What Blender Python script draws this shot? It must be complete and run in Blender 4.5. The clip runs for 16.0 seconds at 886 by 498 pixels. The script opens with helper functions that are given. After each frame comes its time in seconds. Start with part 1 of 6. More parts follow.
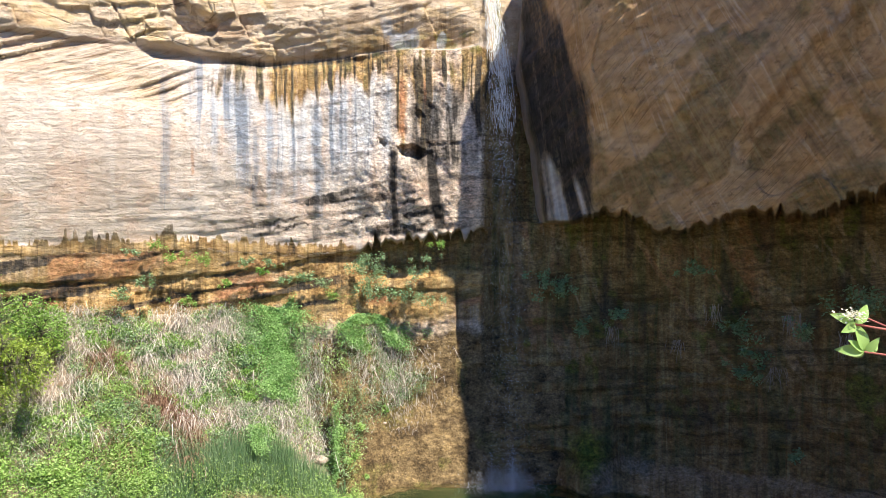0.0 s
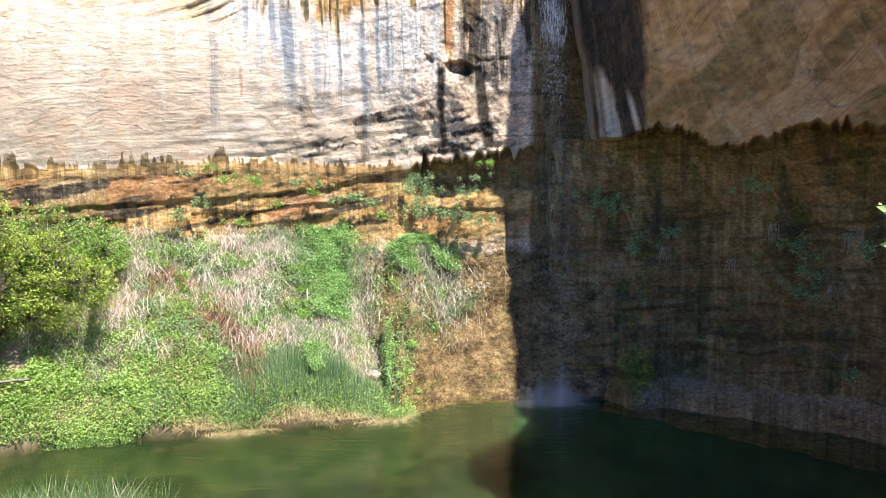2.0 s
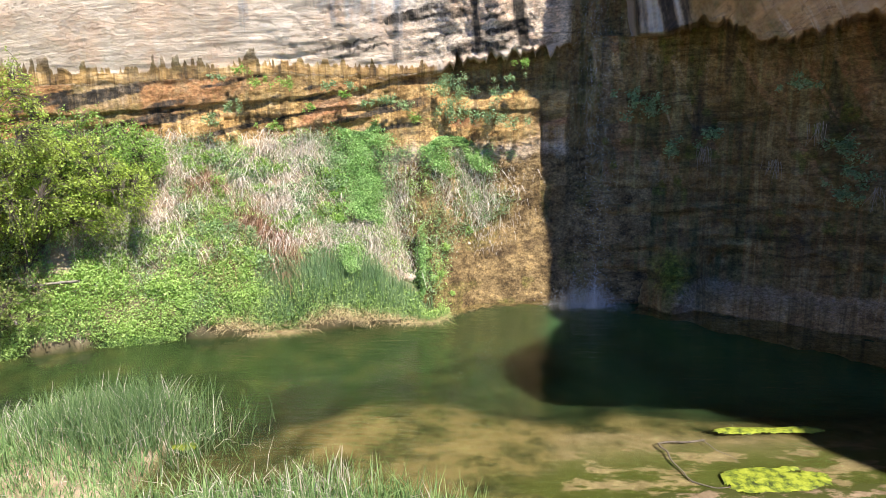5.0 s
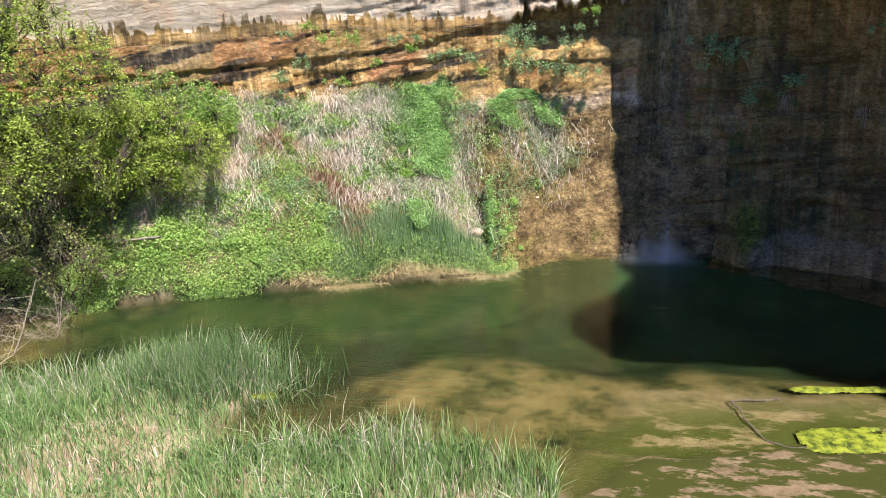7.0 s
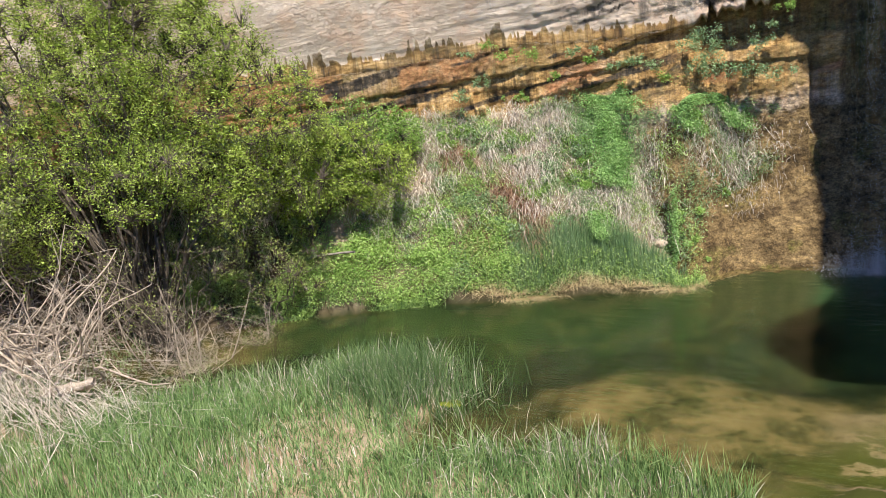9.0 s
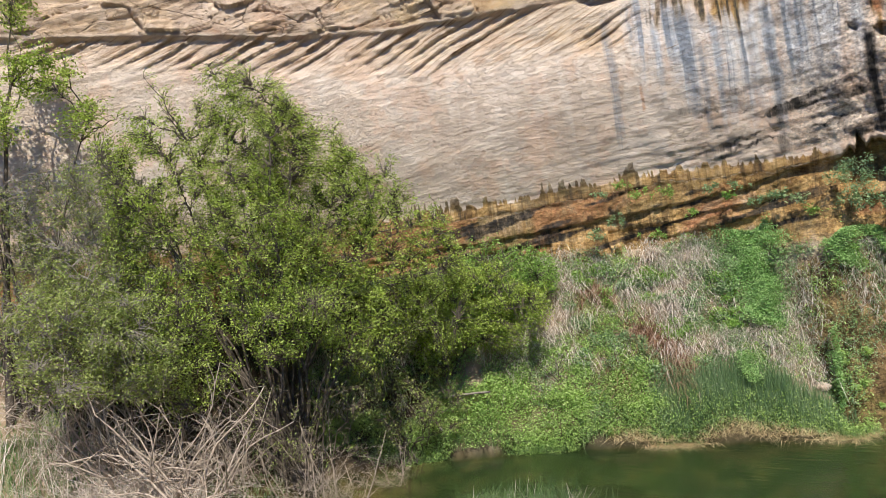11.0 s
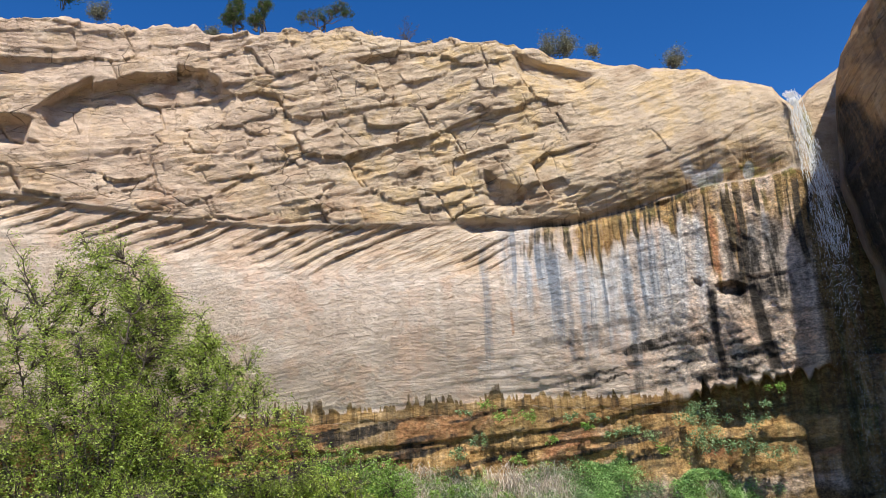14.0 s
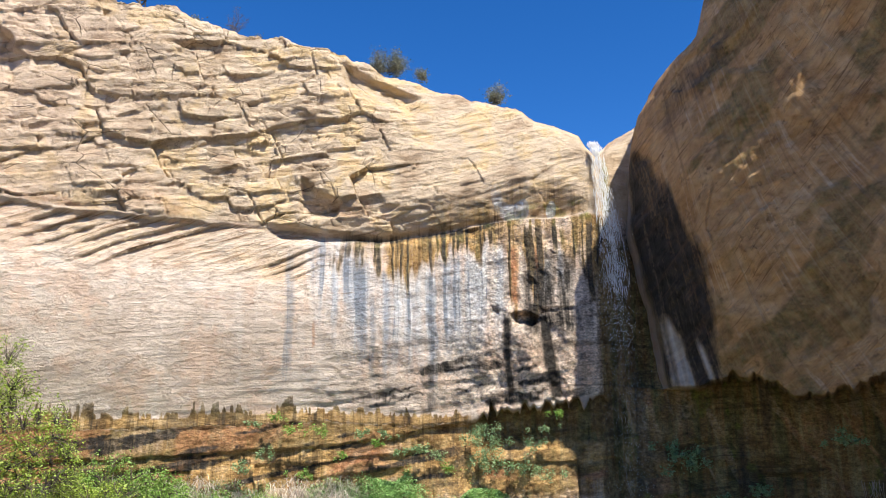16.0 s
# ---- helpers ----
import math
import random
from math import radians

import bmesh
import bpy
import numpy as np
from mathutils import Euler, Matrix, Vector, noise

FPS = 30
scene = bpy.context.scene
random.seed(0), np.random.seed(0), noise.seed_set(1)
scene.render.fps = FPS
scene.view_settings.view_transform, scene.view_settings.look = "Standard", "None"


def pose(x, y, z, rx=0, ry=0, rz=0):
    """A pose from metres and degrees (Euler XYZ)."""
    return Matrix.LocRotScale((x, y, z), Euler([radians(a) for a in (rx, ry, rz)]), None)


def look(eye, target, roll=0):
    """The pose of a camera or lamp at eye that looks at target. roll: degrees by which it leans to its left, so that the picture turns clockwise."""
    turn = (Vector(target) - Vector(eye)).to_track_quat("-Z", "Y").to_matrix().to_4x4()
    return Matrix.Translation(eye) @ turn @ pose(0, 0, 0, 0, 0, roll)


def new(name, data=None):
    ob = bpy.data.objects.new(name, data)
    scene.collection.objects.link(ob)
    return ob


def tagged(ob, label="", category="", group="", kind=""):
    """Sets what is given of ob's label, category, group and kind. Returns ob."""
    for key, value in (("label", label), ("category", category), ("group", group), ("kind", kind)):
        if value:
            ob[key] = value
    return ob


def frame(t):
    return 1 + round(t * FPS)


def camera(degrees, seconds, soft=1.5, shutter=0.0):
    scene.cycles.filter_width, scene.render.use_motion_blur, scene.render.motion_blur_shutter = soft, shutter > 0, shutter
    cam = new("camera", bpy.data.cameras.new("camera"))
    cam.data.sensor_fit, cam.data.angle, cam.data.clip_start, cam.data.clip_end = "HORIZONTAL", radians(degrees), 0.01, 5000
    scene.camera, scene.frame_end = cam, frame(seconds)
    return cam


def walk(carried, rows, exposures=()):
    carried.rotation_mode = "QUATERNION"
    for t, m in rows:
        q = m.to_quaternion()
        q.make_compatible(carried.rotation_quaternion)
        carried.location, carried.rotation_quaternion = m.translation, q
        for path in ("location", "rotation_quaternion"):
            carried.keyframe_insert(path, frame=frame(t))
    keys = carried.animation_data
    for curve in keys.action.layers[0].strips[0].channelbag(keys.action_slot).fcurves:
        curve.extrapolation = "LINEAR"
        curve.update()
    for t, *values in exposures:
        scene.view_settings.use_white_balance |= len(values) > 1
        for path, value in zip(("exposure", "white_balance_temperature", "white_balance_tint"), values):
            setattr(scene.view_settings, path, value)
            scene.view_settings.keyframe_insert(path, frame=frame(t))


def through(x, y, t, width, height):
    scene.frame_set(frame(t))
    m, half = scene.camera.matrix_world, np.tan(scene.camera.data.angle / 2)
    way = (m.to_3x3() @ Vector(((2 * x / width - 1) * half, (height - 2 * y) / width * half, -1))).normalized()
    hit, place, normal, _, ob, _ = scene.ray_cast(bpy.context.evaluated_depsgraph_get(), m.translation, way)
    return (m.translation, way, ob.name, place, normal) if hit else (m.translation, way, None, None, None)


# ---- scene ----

# ================= camera =================
cam = camera(62.7, 16.0, soft=0.5)
EYE = 8.0
# seconds, offset of the eye, yaw to the left, pitch up, roll
ROWS = [
    (0.0, -0.000, 0.000, -0.000, 0.00, -0.00, 0.00),
    (0.5, 0.025, 0.030, 0.080, 1.09, -1.94, -0.08),
    (1.0, 0.059, 0.029, 0.105, 2.15, -3.67, -0.27),
    (1.5, 0.057, 0.045, 0.033, 3.13, -5.07, -0.46),
    (2.0, 0.068, 0.045, -0.061, 4.05, -6.19, -0.60),
    (2.5, 0.068, 0.050, -0.116, 4.88, -7.29, -0.78),
    (3.0, 0.073, 0.063, -0.139, 5.65, -8.55, -0.91),
    (3.5, 0.087, 0.071, -0.158, 6.18, -9.82, -0.92),
    (4.0, 0.090, 0.083, -0.162, 6.46, -11.09, -1.01),
    (6.5, 0.011, 0.119, -0.005, 9.95, -16.66, -2.34),
    (7.0, -0.002, 0.081, 0.020, 12.38, -17.29, -2.97),
    (7.5, -0.016, 0.015, 0.044, 15.34, -17.67, -3.83),
    (8.0, -0.026, -0.044, 0.059, 18.60, -17.50, -4.77),
    (8.5, -0.052, -0.111, 0.097, 22.27, -16.63, -5.94),
    (9.0, -0.064, -0.182, 0.133, 26.55, -15.11, -7.45),
    (9.5, -0.096, -0.227, 0.170, 30.46, -12.64, -8.57),
    (10.0, -0.115, -0.249, 0.180, 33.41, -9.38, -9.23),
    (12.5, 0.026, -0.141, -0.009, 35.49, 6.32, -6.75),
    (13.0, 0.050, -0.139, -0.028, 33.49, 8.90, -5.83),
    (13.5, 0.047, -0.113, -0.022, 29.45, 10.99, -4.56),
    (14.0, 0.027, -0.078, -0.009, 24.11, 12.57, -3.28),
    (14.5, -0.010, -0.002, 0.006, 19.39, 13.38, -2.15),
    (15.0, -0.036, 0.064, 0.016, 15.34, 13.61, -1.29),
    (15.5, -0.043, 0.097, 0.020, 11.86, 13.38, -0.67),
    (16.0, -0.023, 0.060, 0.026, 8.84, 13.13, -0.51),
]


def aimed(x, y, z, yaw, pitch, roll):
    a, e = radians(yaw), radians(pitch)
    eye = Vector((x, y, EYE + z))
    return look(eye, eye + Vector((-math.sin(a) * math.cos(e), math.cos(a) * math.cos(e), math.sin(e))), roll)


walk(cam, [(row[0], aimed(*row[1:])) for row in ROWS], [(0.0, 1.30, 6850, 8), (2.5, 1.57, 6850, 8), (3.5, 1.55, 6850, 8), (7.0, 1.28, 6850, 8), (9.0, 1.00, 6850, 8), (10.2, 0.76, 6800, 8), (12.5, 0.52, 6800, 8), (14.3, 0.62, 6800, 8), (16.0, 0.97, 6800, 8)])

# ================= light =================
SUN = Vector((0.40, -0.42, 0.815)).normalized()
world = bpy.data.worlds.new("sky")
scene.world = world
world.use_nodes = True
wn = world.node_tree.nodes
wl = world.node_tree.links
sky = wn.new("ShaderNodeTexSky")
sky.sky_type = "NISHITA"
sky.sun_disc = False
sky.sun_elevation = math.asin(SUN.z)
sky.sun_rotation = math.atan2(SUN.x, SUN.y)
sky.altitude = 3000
sky.air_density, sky.dust_density, sky.ozone_density = 1.0, 0.0, 4.0
deep = wn.new("ShaderNodeHueSaturation")
deep.inputs["Saturation"].default_value = 1.3
deep.inputs["Hue"].default_value = 0.509
wl.new(sky.outputs[0], deep.inputs["Color"])
wl.new(deep.outputs[0], wn["Background"].inputs[0])
wn["Background"].inputs[1].default_value = 0.115
sun = new("sun", bpy.data.lights.new("sun", "SUN"))
sun.data.energy, sun.data.angle, sun.data.color = 4.4, radians(0.53), (1.0, 0.95, 0.87)
sun.matrix_world = look(SUN * 60, (0, 0, 0))

# ================= numeric noise =================
rng = np.random.default_rng(7)
TABLE = rng.random(65536)


def lattice(i, j, k):
    h = (i * 73856093) ^ (j * 19349663) ^ (k * 83492791)
    return TABLE[(h ^ (h >> 13)) & 65535]


def value_noise(x, y, z=0.0):
    x, y, z = np.broadcast_arrays(np.asarray(x, float), np.asarray(y, float), np.asarray(z, float))
    fx, fy, fz = np.floor(x), np.floor(y), np.floor(z)
    i, j, k = fx.astype(np.int64), fy.astype(np.int64), fz.astype(np.int64)
    u, v, w = x - fx, y - fy, z - fz
    u, v, w = u * u * (3 - 2 * u), v * v * (3 - 2 * v), w * w * (3 - 2 * w)

    def mix(a, b, t):
        return a + (b - a) * t

    low = mix(mix(lattice(i, j, k), lattice(i + 1, j, k), u), mix(lattice(i, j + 1, k), lattice(i + 1, j + 1, k), u), v)
    if not np.any(w):
        return low
    high = mix(mix(lattice(i, j, k + 1), lattice(i + 1, j, k + 1), u), mix(lattice(i, j + 1, k + 1), lattice(i + 1, j + 1, k + 1), u), v)
    return mix(low, high, w)


def fbm(x, y, z=0.0, octaves=4, gain=0.5):
    """Between about -1 and 1."""
    total, size, norm = 0.0, 1.0, 0.0
    for o in range(octaves):
        f = 2.0 ** o
        total = total + size * (2 * value_noise(x * f + 17.3 * o, y * f + 5.1 * o, np.asarray(z) * f) - 1)
        norm += size
        size *= gain
    return total / norm


def step(a, b, x):
    t = np.clip((x - a) / (b - a), 0, 1)
    return t * t * (3 - 2 * t)


def bump(x, c, w):
    return np.exp(-((x - c) / w) ** 2)


def blocks(x, y, seed, jitter=0.8):
    """Cells of a jittered grid: a random value of the nearest cell, how far the border is, and the tilt of its face."""
    ix, iy = np.floor(x).astype(np.int64), np.floor(y).astype(np.int64)
    best, second, value, face = np.full(x.shape, 9.0), np.full(x.shape, 9.0), np.zeros(x.shape), np.zeros(x.shape)
    for dx in (-1, 0, 1):
        for dy in (-1, 0, 1):
            cx, cy = ix + dx, iy + dy
            px = cx + 0.5 + jitter * (lattice(cx, cy, seed) - 0.5)
            py = cy + 0.5 + jitter * (lattice(cx, cy, seed + 1) - 0.5)
            d = np.maximum(np.abs(x - px), np.abs(y - py)) + 0.15 * np.hypot(x - px, y - py)
            near = d < best
            second = np.where(near, best, np.minimum(second, d))
            value = np.where(near, lattice(cx, cy, seed + 2), value)
            face = np.where(near, 2.2 * (lattice(cx, cy, seed + 3) - 0.5) * (x - px) + (lattice(cx, cy, seed + 4) - 0.35) * (y - py), face)
            best = np.where(near, d, best)
    return value, second - best, face


# ================= mesh helpers =================
def mesh_from(name, verts, faces, material, smooth=True, floats=None):
    """One mesh from arrays: verts n x 3, faces m x 4 (or m x 3)."""
    verts, faces = np.asarray(verts, np.float32), np.asarray(faces, np.int32)
    me = bpy.data.meshes.new(name)
    n, m, k = len(verts), len(faces), faces.shape[1]
    me.vertices.add(n)
    me.vertices.foreach_set("co", verts.ravel())
    me.loops.add(m * k)
    me.loops.foreach_set("vertex_index", faces.ravel())
    me.polygons.add(m)
    me.polygons.foreach_set("loop_start", np.arange(0, m * k, k, dtype=np.int32))
    me.update(calc_edges=True)
    if smooth:
        me.polygons.foreach_set("use_smooth", np.ones(m, bool))
    for key, values in (floats or {}).items():
        layer = me.attributes.new(key, "FLOAT", "POINT")
        layer.data.foreach_set("value", np.asarray(values, np.float32).ravel())
    me.materials.append(material)
    return me


def grid_faces(rows, cols):
    i = np.arange(rows * cols).reshape(rows, cols)
    return np.stack([i[:-1, :-1], i[:-1, 1:], i[1:, 1:], i[1:, :-1]], -1).reshape(-1, 4)


def part(name, mesh, parent, label=""):
    ob = new(name, mesh)
    ob.parent = parent
    if label:
        ob["label"] = label
    return ob


def thing(name, label, category, at=(0, 0, 0), group="", kind=""):
    ob = new(name)
    ob.location = at
    return tagged(ob, label, category, group, kind)


def tubes(paths, sides=5):
    """Tapered round limbs in one array pair; paths: lists of (points n x 3, radii n)."""
    verts, faces, base = [], [], 0
    ring = np.arange(sides) * 2 * np.pi / sides
    for pts, radii in paths:
        pts = np.asarray(pts, float)
        way = np.gradient(pts, axis=0)
        way /= np.linalg.norm(way, axis=1, keepdims=True) + 1e-9
        side = np.cross(way, (0.31, 0.17, 0.93))
        side /= np.linalg.norm(side, axis=1, keepdims=True) + 1e-9
        up = np.cross(way, side)
        r = np.asarray(radii)[:, None, None]
        rim = pts[:, None] + r * (np.cos(ring)[None, :, None] * side[:, None] + np.sin(ring)[None, :, None] * up[:, None])
        n = len(pts)
        verts.append(rim.reshape(-1, 3))
        i = base + np.arange(n * sides).reshape(n, sides)
        j = np.roll(i, -1, axis=1)
        faces.append(np.stack([i[:-1], j[:-1], j[1:], i[1:]], -1).reshape(-1, 4))
        base += n * sides
    return np.concatenate(verts), np.concatenate(faces)


def leaf_quads(at, size, r, flat=0.4, long=1.6):
    """A small folded leaf of four corners at each place."""
    n = len(at)
    nrm = r.normal(size=(n, 3))
    nrm[:, 2] = np.abs(nrm[:, 2]) + flat
    nrm /= np.linalg.norm(nrm, axis=1, keepdims=True)
    a = np.cross(nrm, r.normal(size=(n, 3)))
    a /= np.linalg.norm(a, axis=1, keepdims=True) + 1e-9
    b = np.cross(nrm, a)
    s = (size * r.uniform(0.6, 1.3, n))[:, None]
    v = np.stack([at - a * s * long * 0.5, at + b * s * 0.42 - nrm * s * 0.1, at + a * s * long * 0.5 - nrm * s * 0.15, at - b * s * 0.42 - nrm * s * 0.1], 1)
    return v.reshape(-1, 3), np.arange(4 * n).reshape(n, 4)


def blades(roots, height, width, lean, r, droop=0.5, heading=None, fine=False):
    """Grass blades: strips of two or three pieces that bend over."""
    n = len(roots)
    a = r.uniform(0, 2 * np.pi, n) if heading is None else heading
    way = np.stack([np.cos(a), np.sin(a), 0 * a], 1)
    turn = a + np.pi / 2 + r.normal(0, 0.8, n)
    side = np.stack([np.cos(turn), np.sin(turn), 0 * a], 1)
    h, bend = np.asarray(height)[:, None], (lean * r.uniform(0.2, 1.6, n))[:, None]
    out = []
    knots = ((0, 1.0), (0.4, 0.85), (0.75, 0.6), (1.0, 0.08)) if fine else ((0, 1.0), (0.55, 0.8), (1.0, 0.08))
    for t, w in knots:
        p = roots + way * h * bend * t ** 1.8
        p[:, 2] += (h[:, 0] * (t - droop * bend[:, 0] * t ** 3))
        half = side * np.asarray(width)[:, None] * w * 0.5
        out += [p - half, p + half]
    v = np.stack(out, 1)
    k = len(knots)
    i = np.arange(n)[:, None] * 2 * k
    f = np.stack([i + np.array([2 * k, 2 * k + 1, 2 * k + 3, 2 * k + 2]) for k in range(k - 1)], 1)
    return v.reshape(-1, 3), f.reshape(-1, 4)


# ================= materials =================
class Nodes:
    """A short hand for building node materials."""

    def __init__(self, name, roughness=0.8, specular=0.3):
        self.mat = bpy.data.materials.new(name)
        self.mat.use_nodes = True
        self.tree = self.mat.node_tree
        self.bsdf = self.tree.nodes["Principled BSDF"]
        self.bsdf.inputs["Roughness"].default_value = roughness
        self.bsdf.inputs["Specular IOR Level"].default_value = specular
        self.out = self.tree.nodes["Material Output"]

    def add(self, kind, links=(), **values):
        node = self.tree.nodes.new(kind)
        for key, value in values.items():
            node.inputs[key.replace("_", " ")].default_value = value
        for socket, source in links:
            self.tree.links.new(source, node.inputs[socket])
        return node

    def link(self, a, b):
        self.tree.links.new(a, b)

    def place(self, scale=(1, 1, 1), turn=(0, 0, 0)):
        coord = self.tree.nodes.new("ShaderNodeTexCoord")
        mapping = self.add("ShaderNodeMapping", [("Vector", coord.outputs["Object"])])
        mapping.inputs["Scale"].default_value = scale
        mapping.inputs["Rotation"].default_value = turn
        return mapping.outputs[0]

    def noise(self, at, scale=1.0, detail=6.0, rough=0.6, distortion=0.0):
        return self.add("ShaderNodeTexNoise", [("Vector", at)], Scale=scale, Detail=detail, Roughness=rough, Distortion=distortion).outputs["Fac"]

    def attr(self, name):
        node = self.tree.nodes.new("ShaderNodeAttribute")
        node.attribute_name = name
        return node.outputs["Fac"]

    def math(self, op, a, b=None):
        node = self.tree.nodes.new("ShaderNodeMath")
        node.operation = op
        for socket, value in zip(node.inputs, (a, b)):
            if value is None:
                continue
            if hasattr(value, "node"):
                self.link(value, socket)
            else:
                socket.default_value = value
        return node.outputs[0]

    def span(self, fac, a, b, lo=0.0, hi=1.0):
        node = self.add("ShaderNodeMapRange", [("Value", fac)])
        node.clamp = True
        for k, v in zip(("From Min", "From Max", "To Min", "To Max"), (a, b, lo, hi)):
            node.inputs[k].default_value = v
        return node.outputs[0]

    def ramp(self, fac, stops):
        node = self.add("ShaderNodeValToRGB", [("Fac", fac)])
        el = node.color_ramp.elements
        while len(el) < len(stops):
            el.new(0.5)
        for e, (p, c) in zip(el, stops):
            e.position, e.color = p, (*c, 1)
        return node.outputs["Color"]

    def mix(self, fac, a, b, blend="MIX"):
        node = self.tree.nodes.new("ShaderNodeMix")
        node.data_type, node.blend_type = "RGBA", blend
        for socket, value in ((node.inputs[0], fac), (node.inputs[6], a), (node.inputs[7], b)):
            if hasattr(value, "node"):
                self.link(value, socket)
            elif isinstance(value, tuple):
                socket.default_value = (*value, 1)
            else:
                socket.default_value = value
        return node.outputs[2]

    def colour(self, c):
        self.link(c, self.bsdf.inputs["Base Color"])

    def rough(self, r):
        self.link(r, self.bsdf.inputs["Roughness"])

    def relief(self, height, strength=0.5, distance=0.05):
        node = self.add("ShaderNodeBump", [("Height", height)], Strength=strength, Distance=distance)
        self.link(node.outputs[0], self.bsdf.inputs["Normal"])


def sandstone():
    """Bedded sandstone with stains and some painted shade; the masks say where each lies."""
    m = Nodes("bedded_sandstone", 0.88, 0.2)
    p = m.place()
    high = m.add("ShaderNodeSeparateXYZ", [("Vector", p)]).outputs["Z"]
    along = m.attr("along")

    def sheet(u, ku, v, kv, detail=6.0, rough=0.65, bent=0.0, shift=0.0):
        at = m.add("ShaderNodeCombineXYZ", [("X", m.math("MULTIPLY", u, ku)), ("Y", m.math("MULTIPLY", v, kv))], Z=shift)
        return m.noise(at.outputs[0], 1.0, detail, rough, bent)

    big, grain, grit = m.noise(p, 0.35, 5), m.noise(p, 7.0, 9, 0.72), m.noise(p, 38.0, 5, 0.7)
    beds = sheet(along, 0.28, m.attr("bed"), 2.6, 8, 0.62, 0.5)
    thin = sheet(along, 0.7, m.attr("bed"), 13.0, 8, 0.66, 0.8, 3.0)
    cross = sheet(along, 0.5, m.attr("cross"), 6.5, 8, 0.66, 0.4, 7.0)
    streak = sheet(along, 4.0, high, 0.22, 8, 0.68, 0.6, 11.0)
    some = m.span(m.noise(p, 0.45, 4), 0.42, 0.60)
    broad = sheet(along, 1.9, high, 0.11, 6, 0.6, 0.3, 17.0)
    base = m.ramp(big, [(0.3, (0.625, 0.50, 0.405)), (0.5, (0.70, 0.585, 0.49)), (0.7, (0.745, 0.65, 0.57))])
    base = m.mix(m.span(m.noise(p, 0.75, 7, 0.7), 0.50, 0.58, 0.0, 0.55), base, (0.72, 0.50, 0.37))
    base = m.mix(m.span(broad, 0.52, 0.68, 0.0, 0.45), base, (0.78, 0.71, 0.64))
    tan = m.ramp(m.noise(p, 0.6, 6), [(0.28, (0.38, 0.27, 0.175)), (0.38, (0.54, 0.41, 0.29)), (0.50, (0.67, 0.545, 0.41)), (0.60, (0.70, 0.52, 0.30)), (0.75, (0.76, 0.64, 0.50))])
    tan = m.mix(m.span(along, -13.0, -20.0, 0.0, 0.55), tan, m.ramp(m.noise(p, 0.7, 7, 0.68), [(0.3, (0.42, 0.285, 0.215)), (0.5, (0.66, 0.50, 0.40)), (0.7, (0.74, 0.60, 0.50))]))
    base = m.mix(m.attr("upper"), base, tan)
    warm = m.ramp(m.noise(p, 0.8, 8, 0.7), [(0.3, (0.34, 0.19, 0.085)), (0.43, (0.56, 0.34, 0.165)), (0.56, (0.64, 0.415, 0.215)), (0.72, (0.70, 0.51, 0.31))])
    warm = m.mix(m.math("MULTIPLY", some, m.span(streak, 0.53, 0.60, 0.0, 0.55)), warm, (0.78, 0.63, 0.46))
    warm = m.mix(m.span(broad, 0.44, 0.34, 0.0, 0.6), warm, (0.33, 0.215, 0.125))
    warm = m.mix(m.math("MULTIPLY", m.math("SUBTRACT", 1.0, some), m.span(thin, 0.46, 0.40, 0.0, 0.5)), warm, (0.22, 0.135, 0.075))
    warm = m.mix(m.span(m.noise(p, 2.6, 9, 0.72), 0.42, 0.36, 0.0, 0.55), warm, (0.17, 0.105, 0.06))
    base = m.mix(m.attr("warm"), base, warm)
    free = m.math("MULTIPLY", m.span(m.attr("brown"), 0.2, 0.8, 1.0, 0.15), m.span(m.attr("lumpy"), 0.2, 0.9, 1.0, 0.35))
    edge = m.math("ADD", m.math("MULTIPLY", m.math("SUBTRACT", grain, 0.5), 0.9), m.math("MULTIPLY", m.math("SUBTRACT", grit, 0.5), 0.5))
    runs = m.math("ADD", m.math("MULTIPLY", m.math("SUBTRACT", streak, 0.5), 1.3), m.math("MULTIPLY", edge, 0.9))

    def masked(key, ragged=edge, lo=0.15, hi=0.80):
        value = m.attr(key)
        return m.span(m.math("ADD", value, m.math("MULTIPLY", ragged, m.span(value, 0.0, 0.2))), lo, hi)

    ochre = m.ramp(m.noise(p, 1.3, 8, 0.75), [(0.3, (0.10, 0.055, 0.025)), (0.40, (0.32, 0.185, 0.075)), (0.52, (0.58, 0.375, 0.16)), (0.66, (0.70, 0.52, 0.30))])
    ochre = m.mix(m.span(streak, 0.50, 0.62, 0.0, 0.7), ochre, (0.13, 0.085, 0.045))
    base = m.mix(masked("ochre", runs), base, ochre)
    rust = m.ramp(m.noise(p, 1.7, 7, 0.72), [(0.35, (0.30, 0.13, 0.07)), (0.50, (0.55, 0.27, 0.14)), (0.65, (0.62, 0.40, 0.25))])
    base = m.mix(masked("rust"), base, rust)
    pale = m.ramp(m.math("ADD", m.math("MULTIPLY", streak, 0.55), m.math("MULTIPLY", broad, 0.45)), [(0.36, (0.27, 0.31, 0.38)), (0.46, (0.46, 0.49, 0.54)), (0.54, (0.66, 0.66, 0.67)), (0.66, (0.78, 0.76, 0.74))])
    base = m.mix(masked("pale", runs, 0.1, 1.0), base, pale)
    base = m.mix(masked("slate", runs, 0.2, 1.0), base, m.ramp(grain, [(0.3, (0.17, 0.20, 0.25)), (0.7, (0.33, 0.365, 0.42))]))
